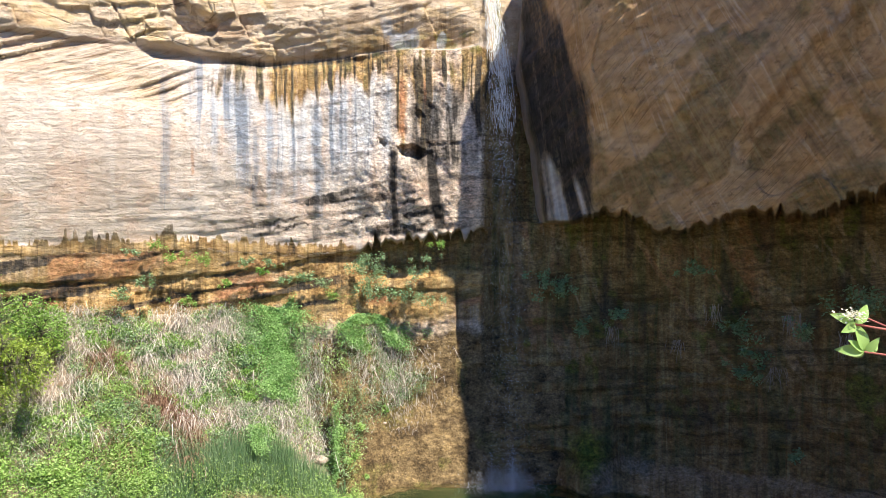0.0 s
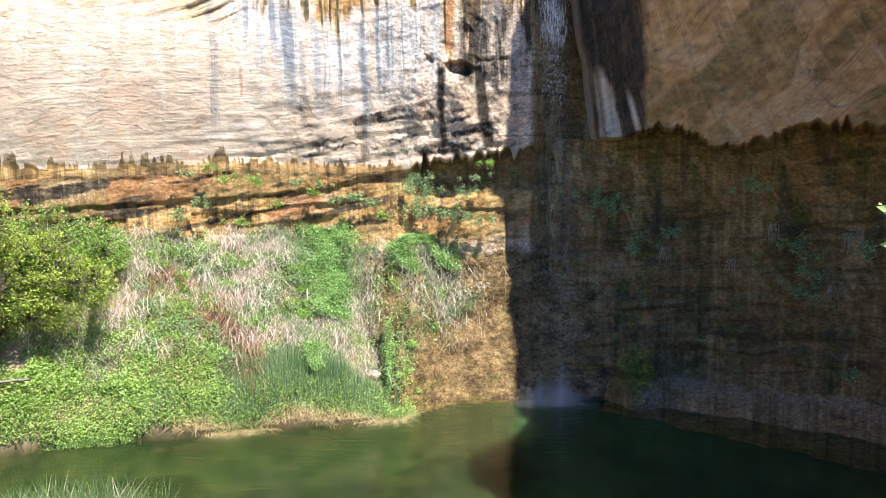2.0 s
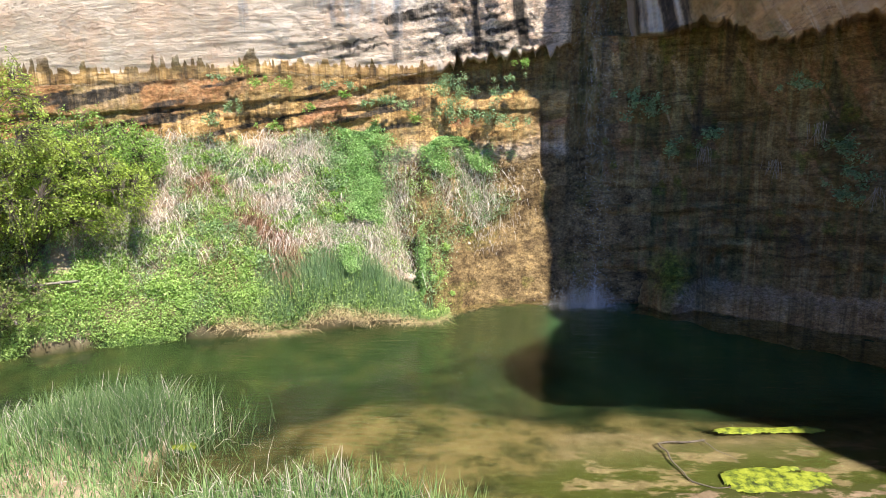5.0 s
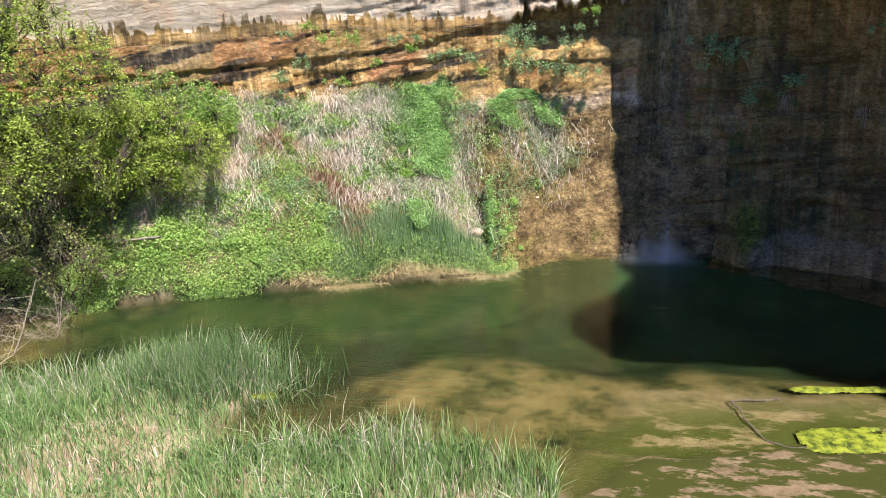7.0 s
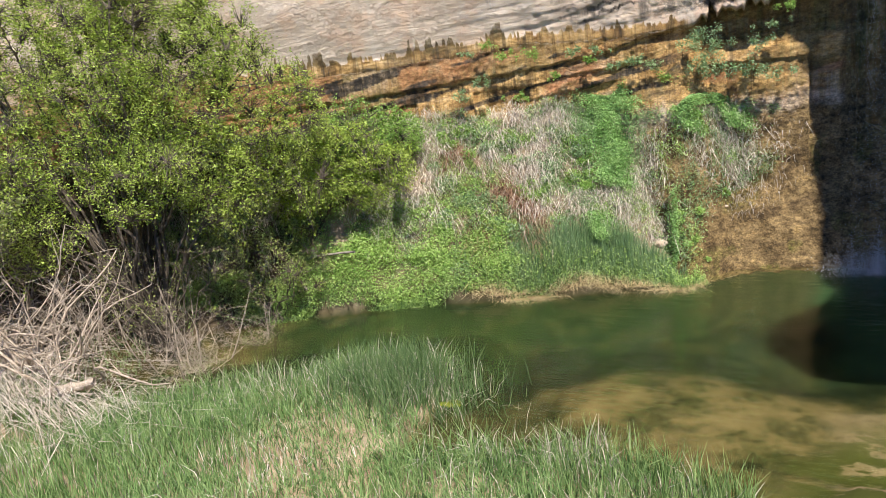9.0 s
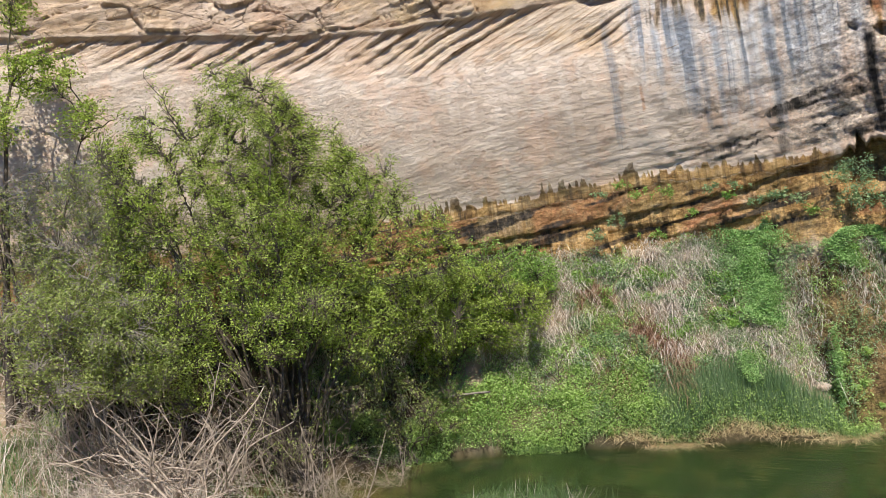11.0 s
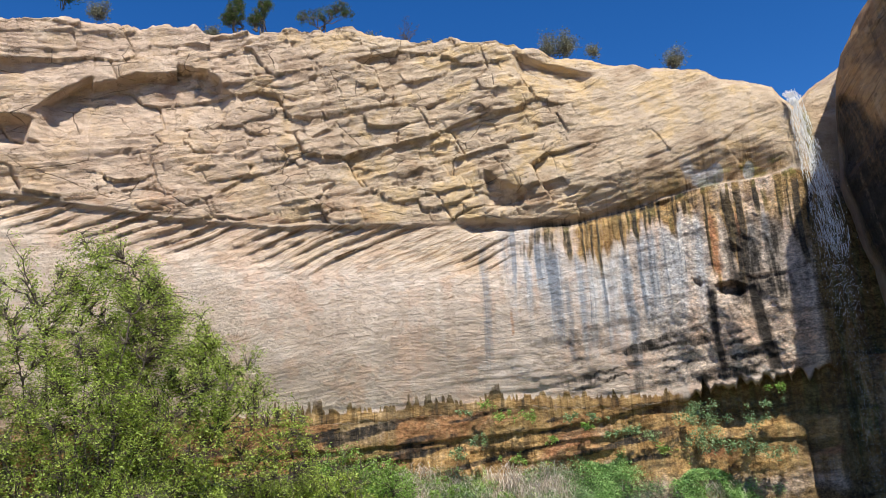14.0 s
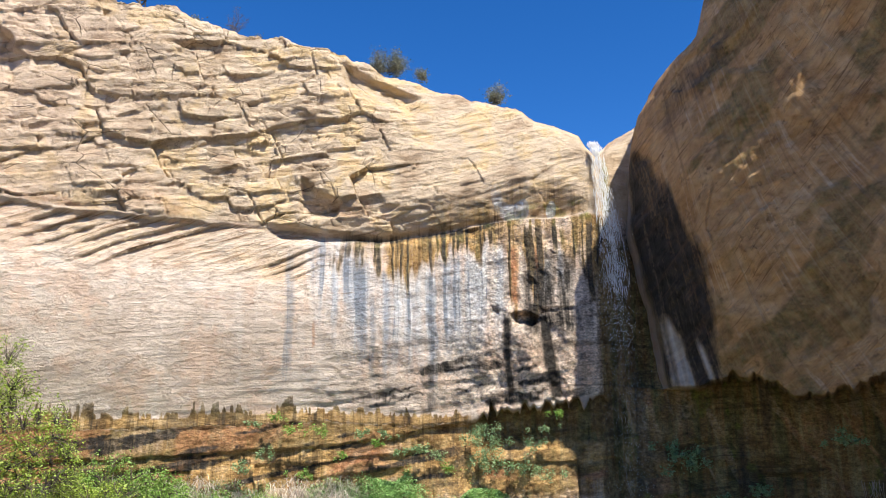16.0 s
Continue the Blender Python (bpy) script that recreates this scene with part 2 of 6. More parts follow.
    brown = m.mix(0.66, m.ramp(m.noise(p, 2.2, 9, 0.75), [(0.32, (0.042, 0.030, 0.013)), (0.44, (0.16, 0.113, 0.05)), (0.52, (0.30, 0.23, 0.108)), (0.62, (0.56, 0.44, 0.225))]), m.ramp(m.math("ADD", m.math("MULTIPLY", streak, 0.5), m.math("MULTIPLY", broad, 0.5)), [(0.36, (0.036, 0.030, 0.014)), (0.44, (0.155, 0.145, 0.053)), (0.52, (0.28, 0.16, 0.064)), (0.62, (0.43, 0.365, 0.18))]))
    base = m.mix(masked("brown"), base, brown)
    cobble = m.add("ShaderNodeTexVoronoi", [("Vector", p)], Scale=24.0)
    gravel = m.mix(0.14, m.ramp(m.noise(p, 1.6, 10, 0.75), [(0.36, (0.05, 0.036, 0.016)), (0.44, (0.17, 0.115, 0.055)), (0.54, (0.31, 0.22, 0.11)), (0.64, (0.48, 0.33, 0.15))]), m.ramp(cobble.outputs["Distance"], [(0.05, (0.52, 0.41, 0.28)), (0.4, (0.34, 0.25, 0.15)), (0.8, (0.07, 0.05, 0.03))]))
    base = m.mix(masked("pebble"), base, gravel)
    black = m.ramp(m.noise(p, 3.0, 6), [(0.3, (0.018, 0.016, 0.014)), (0.7, (0.075, 0.066, 0.06))])
    base = m.mix(masked("black", runs, 0.15, 0.9), base, black)
    moss = m.ramp(m.noise(p, 4.0, 7, 0.7), [(0.35, (0.04, 0.06, 0.012)), (0.55, (0.16, 0.20, 0.03)), (0.70, (0.38, 0.42, 0.07))])
    base = m.mix(masked("moss"), base, moss)
    base = m.mix(m.math("MULTIPLY", m.span(m.attr("lumpy"), 0.2, 0.5), m.span(beds, 0.45, 0.39, 0.0, 0.5)), base, m.mix(0.8, base, (0.02, 0.015, 0.010)))
    lined = m.mix(m.attr("wedge"), m.ramp(thin, [(0.30, (0.55, 0.47, 0.40)), (0.36, (0.90, 0.86, 0.82)), (0.40, (1, 1, 1)), (0.75, (1.0, 0.98, 0.96))]), m.ramp(cross, [(0.34, (0.30, 0.22, 0.16)), (0.42, (0.74, 0.66, 0.58)), (0.5, (1, 1, 1)), (0.62, (1, 0.97, 0.94)), (0.70, (0.72, 0.64, 0.56))]))
    base = m.mix(free, base, lined, "MULTIPLY")
    base = m.mix(m.math("MULTIPLY", free, m.span(beds, 0.46, 0.36, 0.0, 0.30)), base, m.mix(0.5, base, (0.36, 0.22, 0.14)))
    base = m.mix(1.0, base, m.ramp(grain, [(0.26, (0.66, 0.60, 0.55)), (0.40, (0.97, 0.96, 0.95)), (0.7, (1, 1, 1))]), "MULTIPLY")
    base = m.mix(1.0, base, m.ramp(grit, [(0.28, (0.72, 0.68, 0.64)), (0.44, (0.99, 0.99, 0.99)), (0.7, (1, 1, 1))]), "MULTIPLY")
    speck = m.ramp(m.noise(m.place((1.0, 1.0, 1.5)), 8.0, 9, 0.78), [(0.38, (0.34, 0.32, 0.30)), (0.46, (0.78, 0.76, 0.74)), (0.51, (1, 1, 1)), (0.58, (1.5, 1.46, 1.38))])
    base = m.mix(m.span(m.attr("lumpy"), 0.15, 0.6, 0.0, 0.85), base, speck, "MULTIPLY")
    flake = m.noise(m.place((1.0, 1.0, 2.2), (0.12, 0.06, 0)), 2.1, 10, 0.72, 0.3)
    base = m.mix(1.0, base, m.ramp(flake, [(0.36, (0.78, 0.75, 0.72)), (0.40, (0.93, 0.92, 0.91)), (0.50, (0.98, 0.98, 0.98)), (0.515, (1, 1, 1)), (0.64, (1, 1, 1)), (0.66, (0.94, 0.92, 0.90))]), "MULTIPLY")
    ridge = m.math("ABSOLUTE", m.math("SUBTRACT", m.noise(m.place((0.8, 0.8, 1.3), (0.2, 0.1, 0)), 0.9, 9, 0.62, 0.4), 0.5))
    fissure = m.math("MULTIPLY", m.math("MULTIPLY", m.span(ridge, 0.0, 0.006, 1.0, 0.0), m.attr("joint")), m.span(m.noise(p, 0.55, 3), 0.50, 0.58))
    base = m.mix(m.math("MULTIPLY", fissure, 0.75), base, (0.10, 0.065, 0.04))
    twist = m.add("ShaderNodeVectorMath", [(0, m.place((0.42, 0.42, 0.85), (0.15, 0.1, 0.0)))])
    warp = m.add("ShaderNodeTexNoise", [("Vector", p)], Scale=0.9, Detail=5.0)
    scaled = m.add("ShaderNodeVectorMath", [(0, warp.outputs["Color"])])
    scaled.operation = "SCALE"
    scaled.inputs["Scale"].default_value = 0.15
    m.link(scaled.outputs[0], twist.inputs[1])
    cell = m.add("ShaderNodeTexVoronoi", [("Vector", twist.outputs[0])], Scale=1.0)
    cell.feature = "DISTANCE_TO_EDGE"
    crack = m.math("MULTIPLY", m.span(cell.outputs["Distance"], 0.0, 0.014, 1.0, 0.0), m.math("MULTIPLY", m.attr("joint"), m.span(m.noise(p, 0.8, 4), 0.45, 0.56)))
    base = m.mix(m.math("MULTIPLY", crack, 0.7), base, (0.07, 0.045, 0.03))
    m.colour(base)
    m.rough(m.span(m.attr("black"), 0, 1, 0.9, 0.55))
    height = m.math("ADD", m.math("MULTIPLY", beds, 0.9), m.math("MULTIPLY", thin, 0.45))
    height = m.math("ADD", height, m.math("MULTIPLY", m.math("MULTIPLY", cross, 1.4), m.attr("wedge")))
    height = m.math("MULTIPLY", free, height)
    height = m.math("SUBTRACT", height, m.math("MULTIPLY", m.math("MULTIPLY", cobble.outputs["Distance"], m.attr("pebble")), 0.3))
    height = m.math("ADD", height, m.math("ADD", m.math("MULTIPLY", grain, 0.9), m.math("MULTIPLY", grit, 0.25)))
    height = m.math("ADD", height, m.math("MULTIPLY", m.noise(p, 2.3, 8, 0.7), m.span(m.attr("lumpy"), 0, 1, 0.0, 2.6)))
    height = m.math("ADD", height, m.math("ADD", m.span(flake, 0.40, 0.44, 0.0, 0.35), m.span(flake, 0.50, 0.515, 0.0, 0.22)))
    height = m.math("SUBTRACT", height, m.math("MULTIPLY", m.math("ADD", crack, fissure), 0.6))
    m.relief(height, 1.0, 0.09)
    return m.mat


def earth():
    m = Nodes("bank_earth", 0.95, 0.1)
    p = m.place()
    c = m.ramp(m.noise(p, 1.2, 8, 0.7), [(0.3, (0.16, 0.115, 0.075)), (0.5, (0.32, 0.24, 0.165)), (0.7, (0.44, 0.35, 0.26))])
    sand = m.ramp(m.noise(p, 2.5, 8, 0.75), [(0.3, (0.07, 0.05, 0.03)), (0.45, (0.16, 0.115, 0.072)), (0.6, (0.225, 0.163, 0.107)), (0.75, (0.29, 0.22, 0.15))])
    c = m.mix(m.attr("sand"), c, sand)
    wet = m.ramp(m.noise(p, 0.9, 11, 0.78, 0.1), [(0.38, (0.016, 0.018, 0.006)), (0.45, (0.045, 0.042, 0.015)), (0.53, (0.105, 0.078, 0.034)), (0.72, (0.19, 0.138, 0.070))])
    c = m.mix(m.attr("bed"), c, wet)
    # Darker green with depth stands for the light that water absorbs.
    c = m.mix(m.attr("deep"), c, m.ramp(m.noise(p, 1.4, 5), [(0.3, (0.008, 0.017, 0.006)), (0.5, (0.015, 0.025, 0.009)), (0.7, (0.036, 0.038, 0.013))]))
    # Lighter green for the shaded basin: light scattered in the water, painted in.
    c = m.mix(m.attr("basin_glow"), c, m.ramp(m.noise(p, 0.9, 5), [(0.3, (0.034, 0.086, 0.044)), (0.7, (0.066, 0.128, 0.062))]))
    c = m.mix(m.span(m.noise(m.place((0.8, 1.7, 1.0)), 1.1, 8, 0.7), 0.44, 0.49), c, m.mix(m.attr("alga"), c, (0.045, 0.050, 0.012)))
    # Dark ground under the willows: leaf litter, with the trees' shade painted in.
    c = m.mix(m.attr("litter_shade"), c, m.ramp(m.noise(p, 5, 7, 0.75), [(0.35, (0.025, 0.02, 0.014)), (0.65, (0.11, 0.08, 0.055))]))
    m.colour(c)
    m.relief(m.noise(p, 7, 8, 0.7), 0.6, 0.05)
    return m.mat


def foliage(name, dark, mid, light, rough=0.55, through=0.35):
    """Leaves: a leaf each in its own tone, part of the light passing through."""
    m = Nodes(name, rough, 0.25)
    geo = m.tree.nodes.new("ShaderNodeNewGeometry")
    tone = m.math("ADD", m.math("MULTIPLY", geo.outputs["Random Per Island"], 0.42), m.math("MULTIPLY", m.noise(m.place(), 0.9, 5), 0.62))
    c = m.ramp(tone, [(0.15, dark), (0.5, mid), (0.9, light)])
    m.colour(c)
    glow = m.add("ShaderNodeBsdfTranslucent", [("Color", c)])
    both = m.add("ShaderNodeMixShader", [(1, m.bsdf.outputs[0]), (2, glow.outputs[0])], Fac=through)
    m.link(both.outputs[0], m.out.inputs[0])
    return m.mat


def bark(name, dark, light):
    m = Nodes(name, 0.9, 0.15)
    p = m.place((1, 1, 0.25))
    n = m.noise(p, 14, 6, 0.7)
    m.colour(m.ramp(n, [(0.3, dark), (0.7, light)]))
    m.relief(n, 0.6, 0.02)
    return m.mat


def water():
    m = Nodes("pool_water", 0.02, 0.5)
    m.bsdf.inputs["Base Color"].default_value = (0.70, 0.80, 0.62, 1)
    m.bsdf.inputs["IOR"].default_value = 1.44
    m.bsdf.inputs["Transmission Weight"].default_value = 1.0
    ripple = m.noise(m.place((0.45, 2.6, 1.0), (0, 0, 0.05)), 1.9, 3, 0.5, 0.35)
    fine = m.noise(m.place((1.2, 5.0, 1.0), (0, 0, -0.06)), 1.9, 2, 0.5, 0.3)
    calm = m.span(m.noise(m.place((0.5, 1.0, 1.0)), 0.32, 3), 0.35, 0.62, 0.25, 1.0)
    m.relief(m.math("MULTIPLY", calm, m.math("ADD", ripple, m.math("MULTIPLY", fine, 0.35))), 1.0, 0.030)
    return m.mat


def spray():
    m = Nodes("falling_water", 0.15, 0.6)
    m.bsdf.inputs["Base Color"].default_value = (0.90, 0.90, 0.88, 1)
    m.bsdf.inputs["Transmission Weight"].default_value = 0.1
    m.bsdf.inputs["IOR"].default_value = 1.33
    return m.mat


ROCK, EARTH, WATER, SPRAY = sandstone(), earth(), water(), spray()
GRASS = foliage("sedge_green", (0.04, 0.095, 0.03), (0.17, 0.29, 0.10), (0.46, 0.56, 0.28))
REED = foliage("rush_green", (0.07, 0.15, 0.07), (0.20, 0.32, 0.155), (0.42, 0.54, 0.32), 0.6, 0.4)
RUSH = foliage("dark_rush", (0.03, 0.07, 0.025), (0.11, 0.19, 0.075), (0.30, 0.39, 0.19), 0.6, 0.3)
HAY = foliage("yellow_straw", (0.34, 0.25, 0.13), (0.62, 0.49, 0.29), (0.82, 0.70, 0.47), 0.8, 0.3)
STRAW = foliage("dead_grass", (0.36, 0.29, 0.24), (0.66, 0.58, 0.52), (0.90, 0.84, 0.79), 0.8, 0.35)
RUSTY = foliage("withered_stems", (0.16, 0.08, 0.05), (0.30, 0.17, 0.11), (0.42, 0.28, 0.2), 0.85, 0.15)
BUSH = foliage("shrub_leaf", (0.09, 0.17, 0.07), (0.26, 0.39, 0.19), (0.52, 0.62, 0.38), 0.6, 0.42)
VINE = foliage("vine_leaf", (0.08, 0.19, 0.05), (0.28, 0.47, 0.16), (0.56, 0.72, 0.36), 0.6, 0.4)
HERB = foliage("herb_leaf", (0.13, 0.25, 0.06), (0.38, 0.55, 0.16), (0.68, 0.80, 0.38), 0.6, 0.45)
WILLOW = foliage("willow_leaf", (0.07, 0.12, 0.012), (0.36, 0.48, 0.08), (0.66, 0.76, 0.26), 0.55, 0.48)
SAGE = foliage("sage_leaf", (0.10, 0.11, 0.07), (0.20, 0.21, 0.15), (0.30, 0.30, 0.22))
LUSH = foliage("lush_leaf", (0.11, 0.22, 0.04), (0.27, 0.44, 0.10), (0.46, 0.63, 0.22), 0.6, 0.45)
OLIVE = foliage("olive_leaf", (0.09, 0.125, 0.03), (0.30, 0.37, 0.10), (0.56, 0.62, 0.25), 0.6, 0.45)
PINE = foliage("pine_needle", (0.035, 0.06, 0.016), (0.085, 0.13, 0.035), (0.16, 0.21, 0.065))
BARK = bark("grey_bark", (0.05, 0.04, 0.032), (0.17, 0.14, 0.115))
GREY = bark("grey_twig", (0.14, 0.12, 0.105), (0.36, 0.32, 0.28))
DEAD = bark("bleached_twig", (0.22, 0.17, 0.135), (0.55, 0.47, 0.40))

# ================= the cliffs =================
# The canyon closes in a rounded head, so the walls are laid out by bearing (degrees, right of ahead) and height.
def table(x, *pairs):
    return np.interp(x, [p[0] for p in pairs], [p[1] for p in pairs])


def shore(a):
    """How far off the pool's far edge lies along a bearing."""
    return table(a, (-80, 22), (-60, 23.5), (-46, 24.6), (-35, 23.5), (-21, 22.6), (-7.5, 22.7), (-4.2, 24.2), (3.6, 24.8), (10, 25.0), (14.4, 24.6), (20, 24.0), (26, 23.7), (40, 22.5), (60, 21))


def ledge_height(a):
    return table(a, (-100, 17.5), (-56, 16.2), (-37, 15.0), (-23, 14.9), (-14, 14.5), (-5, 15.1), (3, 15.1), (9, 15.2))


def face_foot(a):
    return table(a, (-100, 8.6), (-60, 8.2), (-34, 8.1), (-30, 8.1), (-26, 8.1), (-22, 8.25), (-18, 8.25), (-14, 8.15), (-9.5, 8.1), (-6, 8.2), (-3, 8.35), (3, 8.6), (9, 8.6))


def rim_left(a):
    return table(a, (-100, 24.5), (-57, 24.2), (-47, 24.45), (-41, 24.2), (-32, 24.5), (-17.6, 23.2), (-13.4, 22.9), (-10, 22.5), (-4, 21.2), (2.4, 19.1), (3.0, 18.4), (3.6, 18.1), (4.2, 18.5), (4.8, 19.0), (6.5, 19.6), (10, 21)) + 0.35 * fbm(np.asarray(a) * 0.8, 2.0, 1.0, 4) * step(2, -2, np.asarray(a, float))


def polar(a, r, z):
    t = np.radians(a)
    return np.stack([r * np.sin(t), r * np.cos(t), z], -1)


def left_wall():
    cols, rows = 900, 440
    a1 = np.linspace(-100, -62, 40, endpoint=False)
    a1 = np.concatenate([a1, np.linspace(-62, 9.5, cols)])
    h1 = np.concatenate([np.linspace(0, 0.22, 35, endpoint=False), np.linspace(0.22, 0.44, 115, endpoint=False), np.linspace(0.44, 1, rows - 150)])
    a, h = np.meshgrid(a1, h1)
    zr, zl = rim_left(a), ledge_height(a)
    z = -0.6 + (zr + 0.6) * h
    m = a * 0.46                      # metres along the wall
    warp = a + 0.5 * fbm(a * 0.9, 6.0, 2.0, 4)
    arches = step(-6.6, -5.4, a) * (0.75 * np.abs(np.sin(warp * 2.3 + 2.5 * value_noise(warp * 0.7, 5.0))) ** 0.7 * (0.35 + 0.85 * value_noise(warp * 1.1, 8.0)) + 0.30 * value_noise(warp * 5, 2.2))
    zb = face_foot(a) - 0.3 + 0.12 * fbm(a * 1.3, 1.0, 4.0, 4) + 0.62 * arches
    tall, small = value_noise(warp * 2.3, 3.3), value_noise(warp * 5.2, 6.1)
    jag = (0.5 * step(0.52, 0.66, tall) * (0.35 + 0.8 * small) + 0.30 * step(0.45, 0.66, small)) * (0.3 + 0.9 * value_noise(a * 0.3, 7.7)) + 0.05 * value_noise(warp * 9, 1.1)
    zf = face_foot(a)
    r = table(a, (-100, 30), (-75, 29.5), (-60, 28.7), (-45, 27.4), (-32, 26.5), (-20, 26.4), (-8, 26.2), (-2, 25.7), (3, 25.7), (5, 26.6), (9, 27.0))
    r = r + 0.35 * fbm(m * 0.25, z * 0.25, 1.3, 4)
    # main face, bulging, with tilted beds
    on_face = step(0, 0.3, z - zf) * step(0.15, -0.15, z - zl)
    f = np.clip((z - zf) / np.maximum(zl - zf, 1), 0, 1)
    r = r - 0.55 * np.sin(np.pi * f) * on_face
    dip = z * 3.0 - m * 0.35 + 0.8 * fbm(m * 0.2, z * 0.3, 4.0, 3)
    cross = np.abs(fbm(m * 0.35, dip, 2.0, 4))
    strong = 0.22 + 1.1 * step(2.6, 0.6, zl - z) * step(-19, -24, a) + 0.9 * step(2.6, 0.3, z - zf) * step(-30, -10, a)
    r = r + 0.11 * cross * on_face * strong
    lam = z * 2.2 - m * 1.0 + 0.5 * fbm(m * 0.3, z * 0.4, 8.0, 3)
    wedge = on_face * step(2.4, 1.2, zl - z - 0.03 * (a + 30)) * step(-17, -22, a)
    r = r + wedge * (0.22 * (lam - np.floor(lam)) * step(0.35, 0.7, value_noise(np.floor(lam) * 0.7, m * 0.35, 3.0)) + 0.16 * np.abs(fbm(m * 0.35, lam * 2.2, 4.0, 5)))
    lump = step(-26, -14, a) * step(3, 0, a)
    r = r + (0.16 * fbm(m * 1.1, z * 1.1, 7.0, 5) + 0.22 * step(-8, -5, a) * np.abs(fbm(m * 1.3 + z * 0.4, z * 1.2, 17.0, 5))) * on_face * lump
    # ledge: an overhung groove to the right, a thin shelf to the left
    gap = step(-24, -20, a) * step(-3, -7, a)
    rag = fbm(m * 0.9, 3.0, 2.0, 5)
    r = r + 0.40 * gap * (0.5 + 0.7 * value_noise(m * 0.6, 9.0)) * bump(z, zl - 0.1 + 0.22 * rag, 0.12 + 0.10 * value_noise(m * 0.8, 4.0))
    r = r + 0.55 * step(-20, -16, a) * step(3, 0, a) * step(1.7, 0.0, z - zl) * step(-0.1, 0.1, z - zl)
    r = r - (0.06 + 0.16 * value_noise(m * 0.5, 5.0)) * step(-20, -26, a) * bump(z, zl + 0.08 * rag, 0.07)
    # upper cliff: fractured blocks that lean back
    up = step(-0.05, 0.2, z - zl)
    dome = step(-20, -6, a)
    over = np.clip(z - zl, 0, None)
    r = r + up * (over * 0.10 + dome * 0.05 * over ** 2 - 0.30 * gap)
    wob = 0.05 * fbm(m * 0.5, z * 0.5, 9.0, 4)
    tilt = z - 0.16 * m
    v1, e1, f1 = blocks(m / 4.6 + wob + 0.38 * z / 4.6, tilt / 1.7 + 0.6 * wob, 11, 0.75)
    v2, e2, f2 = blocks(m / 1.9 + wob + 0.38 * z / 1.9, tilt / 0.62 + 0.5 * wob, 31, 0.8)
    v3, e3, f3 = blocks(m / 0.8 + 2 * wob, tilt / 0.2 + wob, 51, 0.9)
    broken = step(0.46, 0.60, value_noise(m * 0.28, z * 0.25, 2.0) + 0.25 * bump(a, -24, 5) + 0.12 * bump(z, 22.5, 1.5) + 0.10 * bump(a, -60, 4))
    rough = up * (1 - 0.85 * dome)
    r = r + rough * (0.40 * (v1 - 0.5) + 0.22 * f1 + 0.13 * step(0.024, 0.008, e1))
    r = r + rough * (0.10 + 0.9 * broken) * (0.17 * (v2 - 0.5) + 0.14 * f2 + 0.06 * step(0.05, 0.02, e2))
    r = r + rough * (0.10 + 0.6 * broken) * (0.09 * (v3 - 0.5) + 0.07 * f3)
    shelves = tilt * 2.6 + 0.9 * fbm(m * 0.22, z * 0.2, 12.0, 3)
    lip = (shelves - np.floor(shelves)) * step(0.40, 0.62, value_noise(np.floor(shelves) * 0.9, m * 0.22, 8.0))
    r = r - rough * 0.13 * lip
    r = r + up * 0.05 * fbm(m * 1.5, z * 5 + m * 0.5, 3.0, 4) + up * dome * 0.13 * np.abs(fbm(m * 0.4, z * 4 - m * 0.9, 5.0, 3))
    # the arched overhang and the square hollow beside it
    roof = 21.4 - ((a + 46) / 6.5) ** 2 * 1.1 + 0.22 * fbm(a * 0.7, 2.0, 5.0, 4) + 0.25 * np.floor(2 * value_noise(a * 0.5, 6.0))
    r = r + (0.35 + 0.25 * value_noise(a * 0.6, 3.0)) * step(-55, -53.5, a) * step(-40.5, -42, a) * step(roof + 0.05, roof - 0.05, z) * step(roof - 3.0, roof - 0.4, z)
    r = r - 0.28 * step(-56, -53.5, a) * step(-40, -42.5, a) * step(roof - 0.05, roof + 0.05, z) * step(roof + 1.3, roof + 0.4, z)
    r = r + 0.55 * step(-58.4, -58.1, a - 0.5 * (z - 19)) * step(-55.0, -55.3, a - 0.3 * (z - 19)) * step(19.25, 19.15, z + 0.12 * fbm(a, 3.0, 2.0, 3)) * step(18.0, 18.5, z)
    r = r - 0.30 * step(-59.2, -58.0, a) * step(-54.6, -55.6, a) * step(19.2, 19.3, z) * step(21.2, 20.2, z)
    r = r + 0.45 * step(-20.6, -20.0, a) * step(-16.8, -17.2, a - 0.8 * (z - 16)) * step(0.12, -0.12, z - 16.7 + 0.30 * (a + 20) - 0.3 * fbm(a * 0.9, 3.0, 4.0, 3)) * step(15.2, 15.6, z)
    r = r + 0.5 * step(-17.4, -16.4, a) * step(-10.5, -12, a) * step(21.55, 21.35, z + 0.16 * (a + 14)) * step(19.9, 20.9, z + 0.16 * (a + 14))
    # rounded rim
    r = r + 1.6 * step(1.3, 0.0, zr - z) ** 2 * (1 - dome * 0.2)
    # bands below the face, a little undercut
    low = step(0.03, -0.05, z - zb)
    under = step(0.05, -0.15, z - zf + 0.25)
    line = table(a, (-60, 6.6), (-28.5, 6.85), (-18, 7.15), (-12, 7.5), (-5, 8.2), (3, 8.4))
    r = r + under * (0.05 + 0.02 * np.clip(zf - z, 0, 2)) * step(-60, -45, a)
    r = r + under * 0.15 * step(0.06, -0.06, z - line + 0.12 * fbm(m * 0.8, 1.0, 3.0, 4)) * step(-50, -35, a)
    for drop, tip in ((0.55, 1.2), (1.05, 2.6), (1.5, 4.1)):
        edge = line - drop - 0.012 * (a + 20) + 0.14 * fbm(m * 0.7, tip, 5.0, 4)
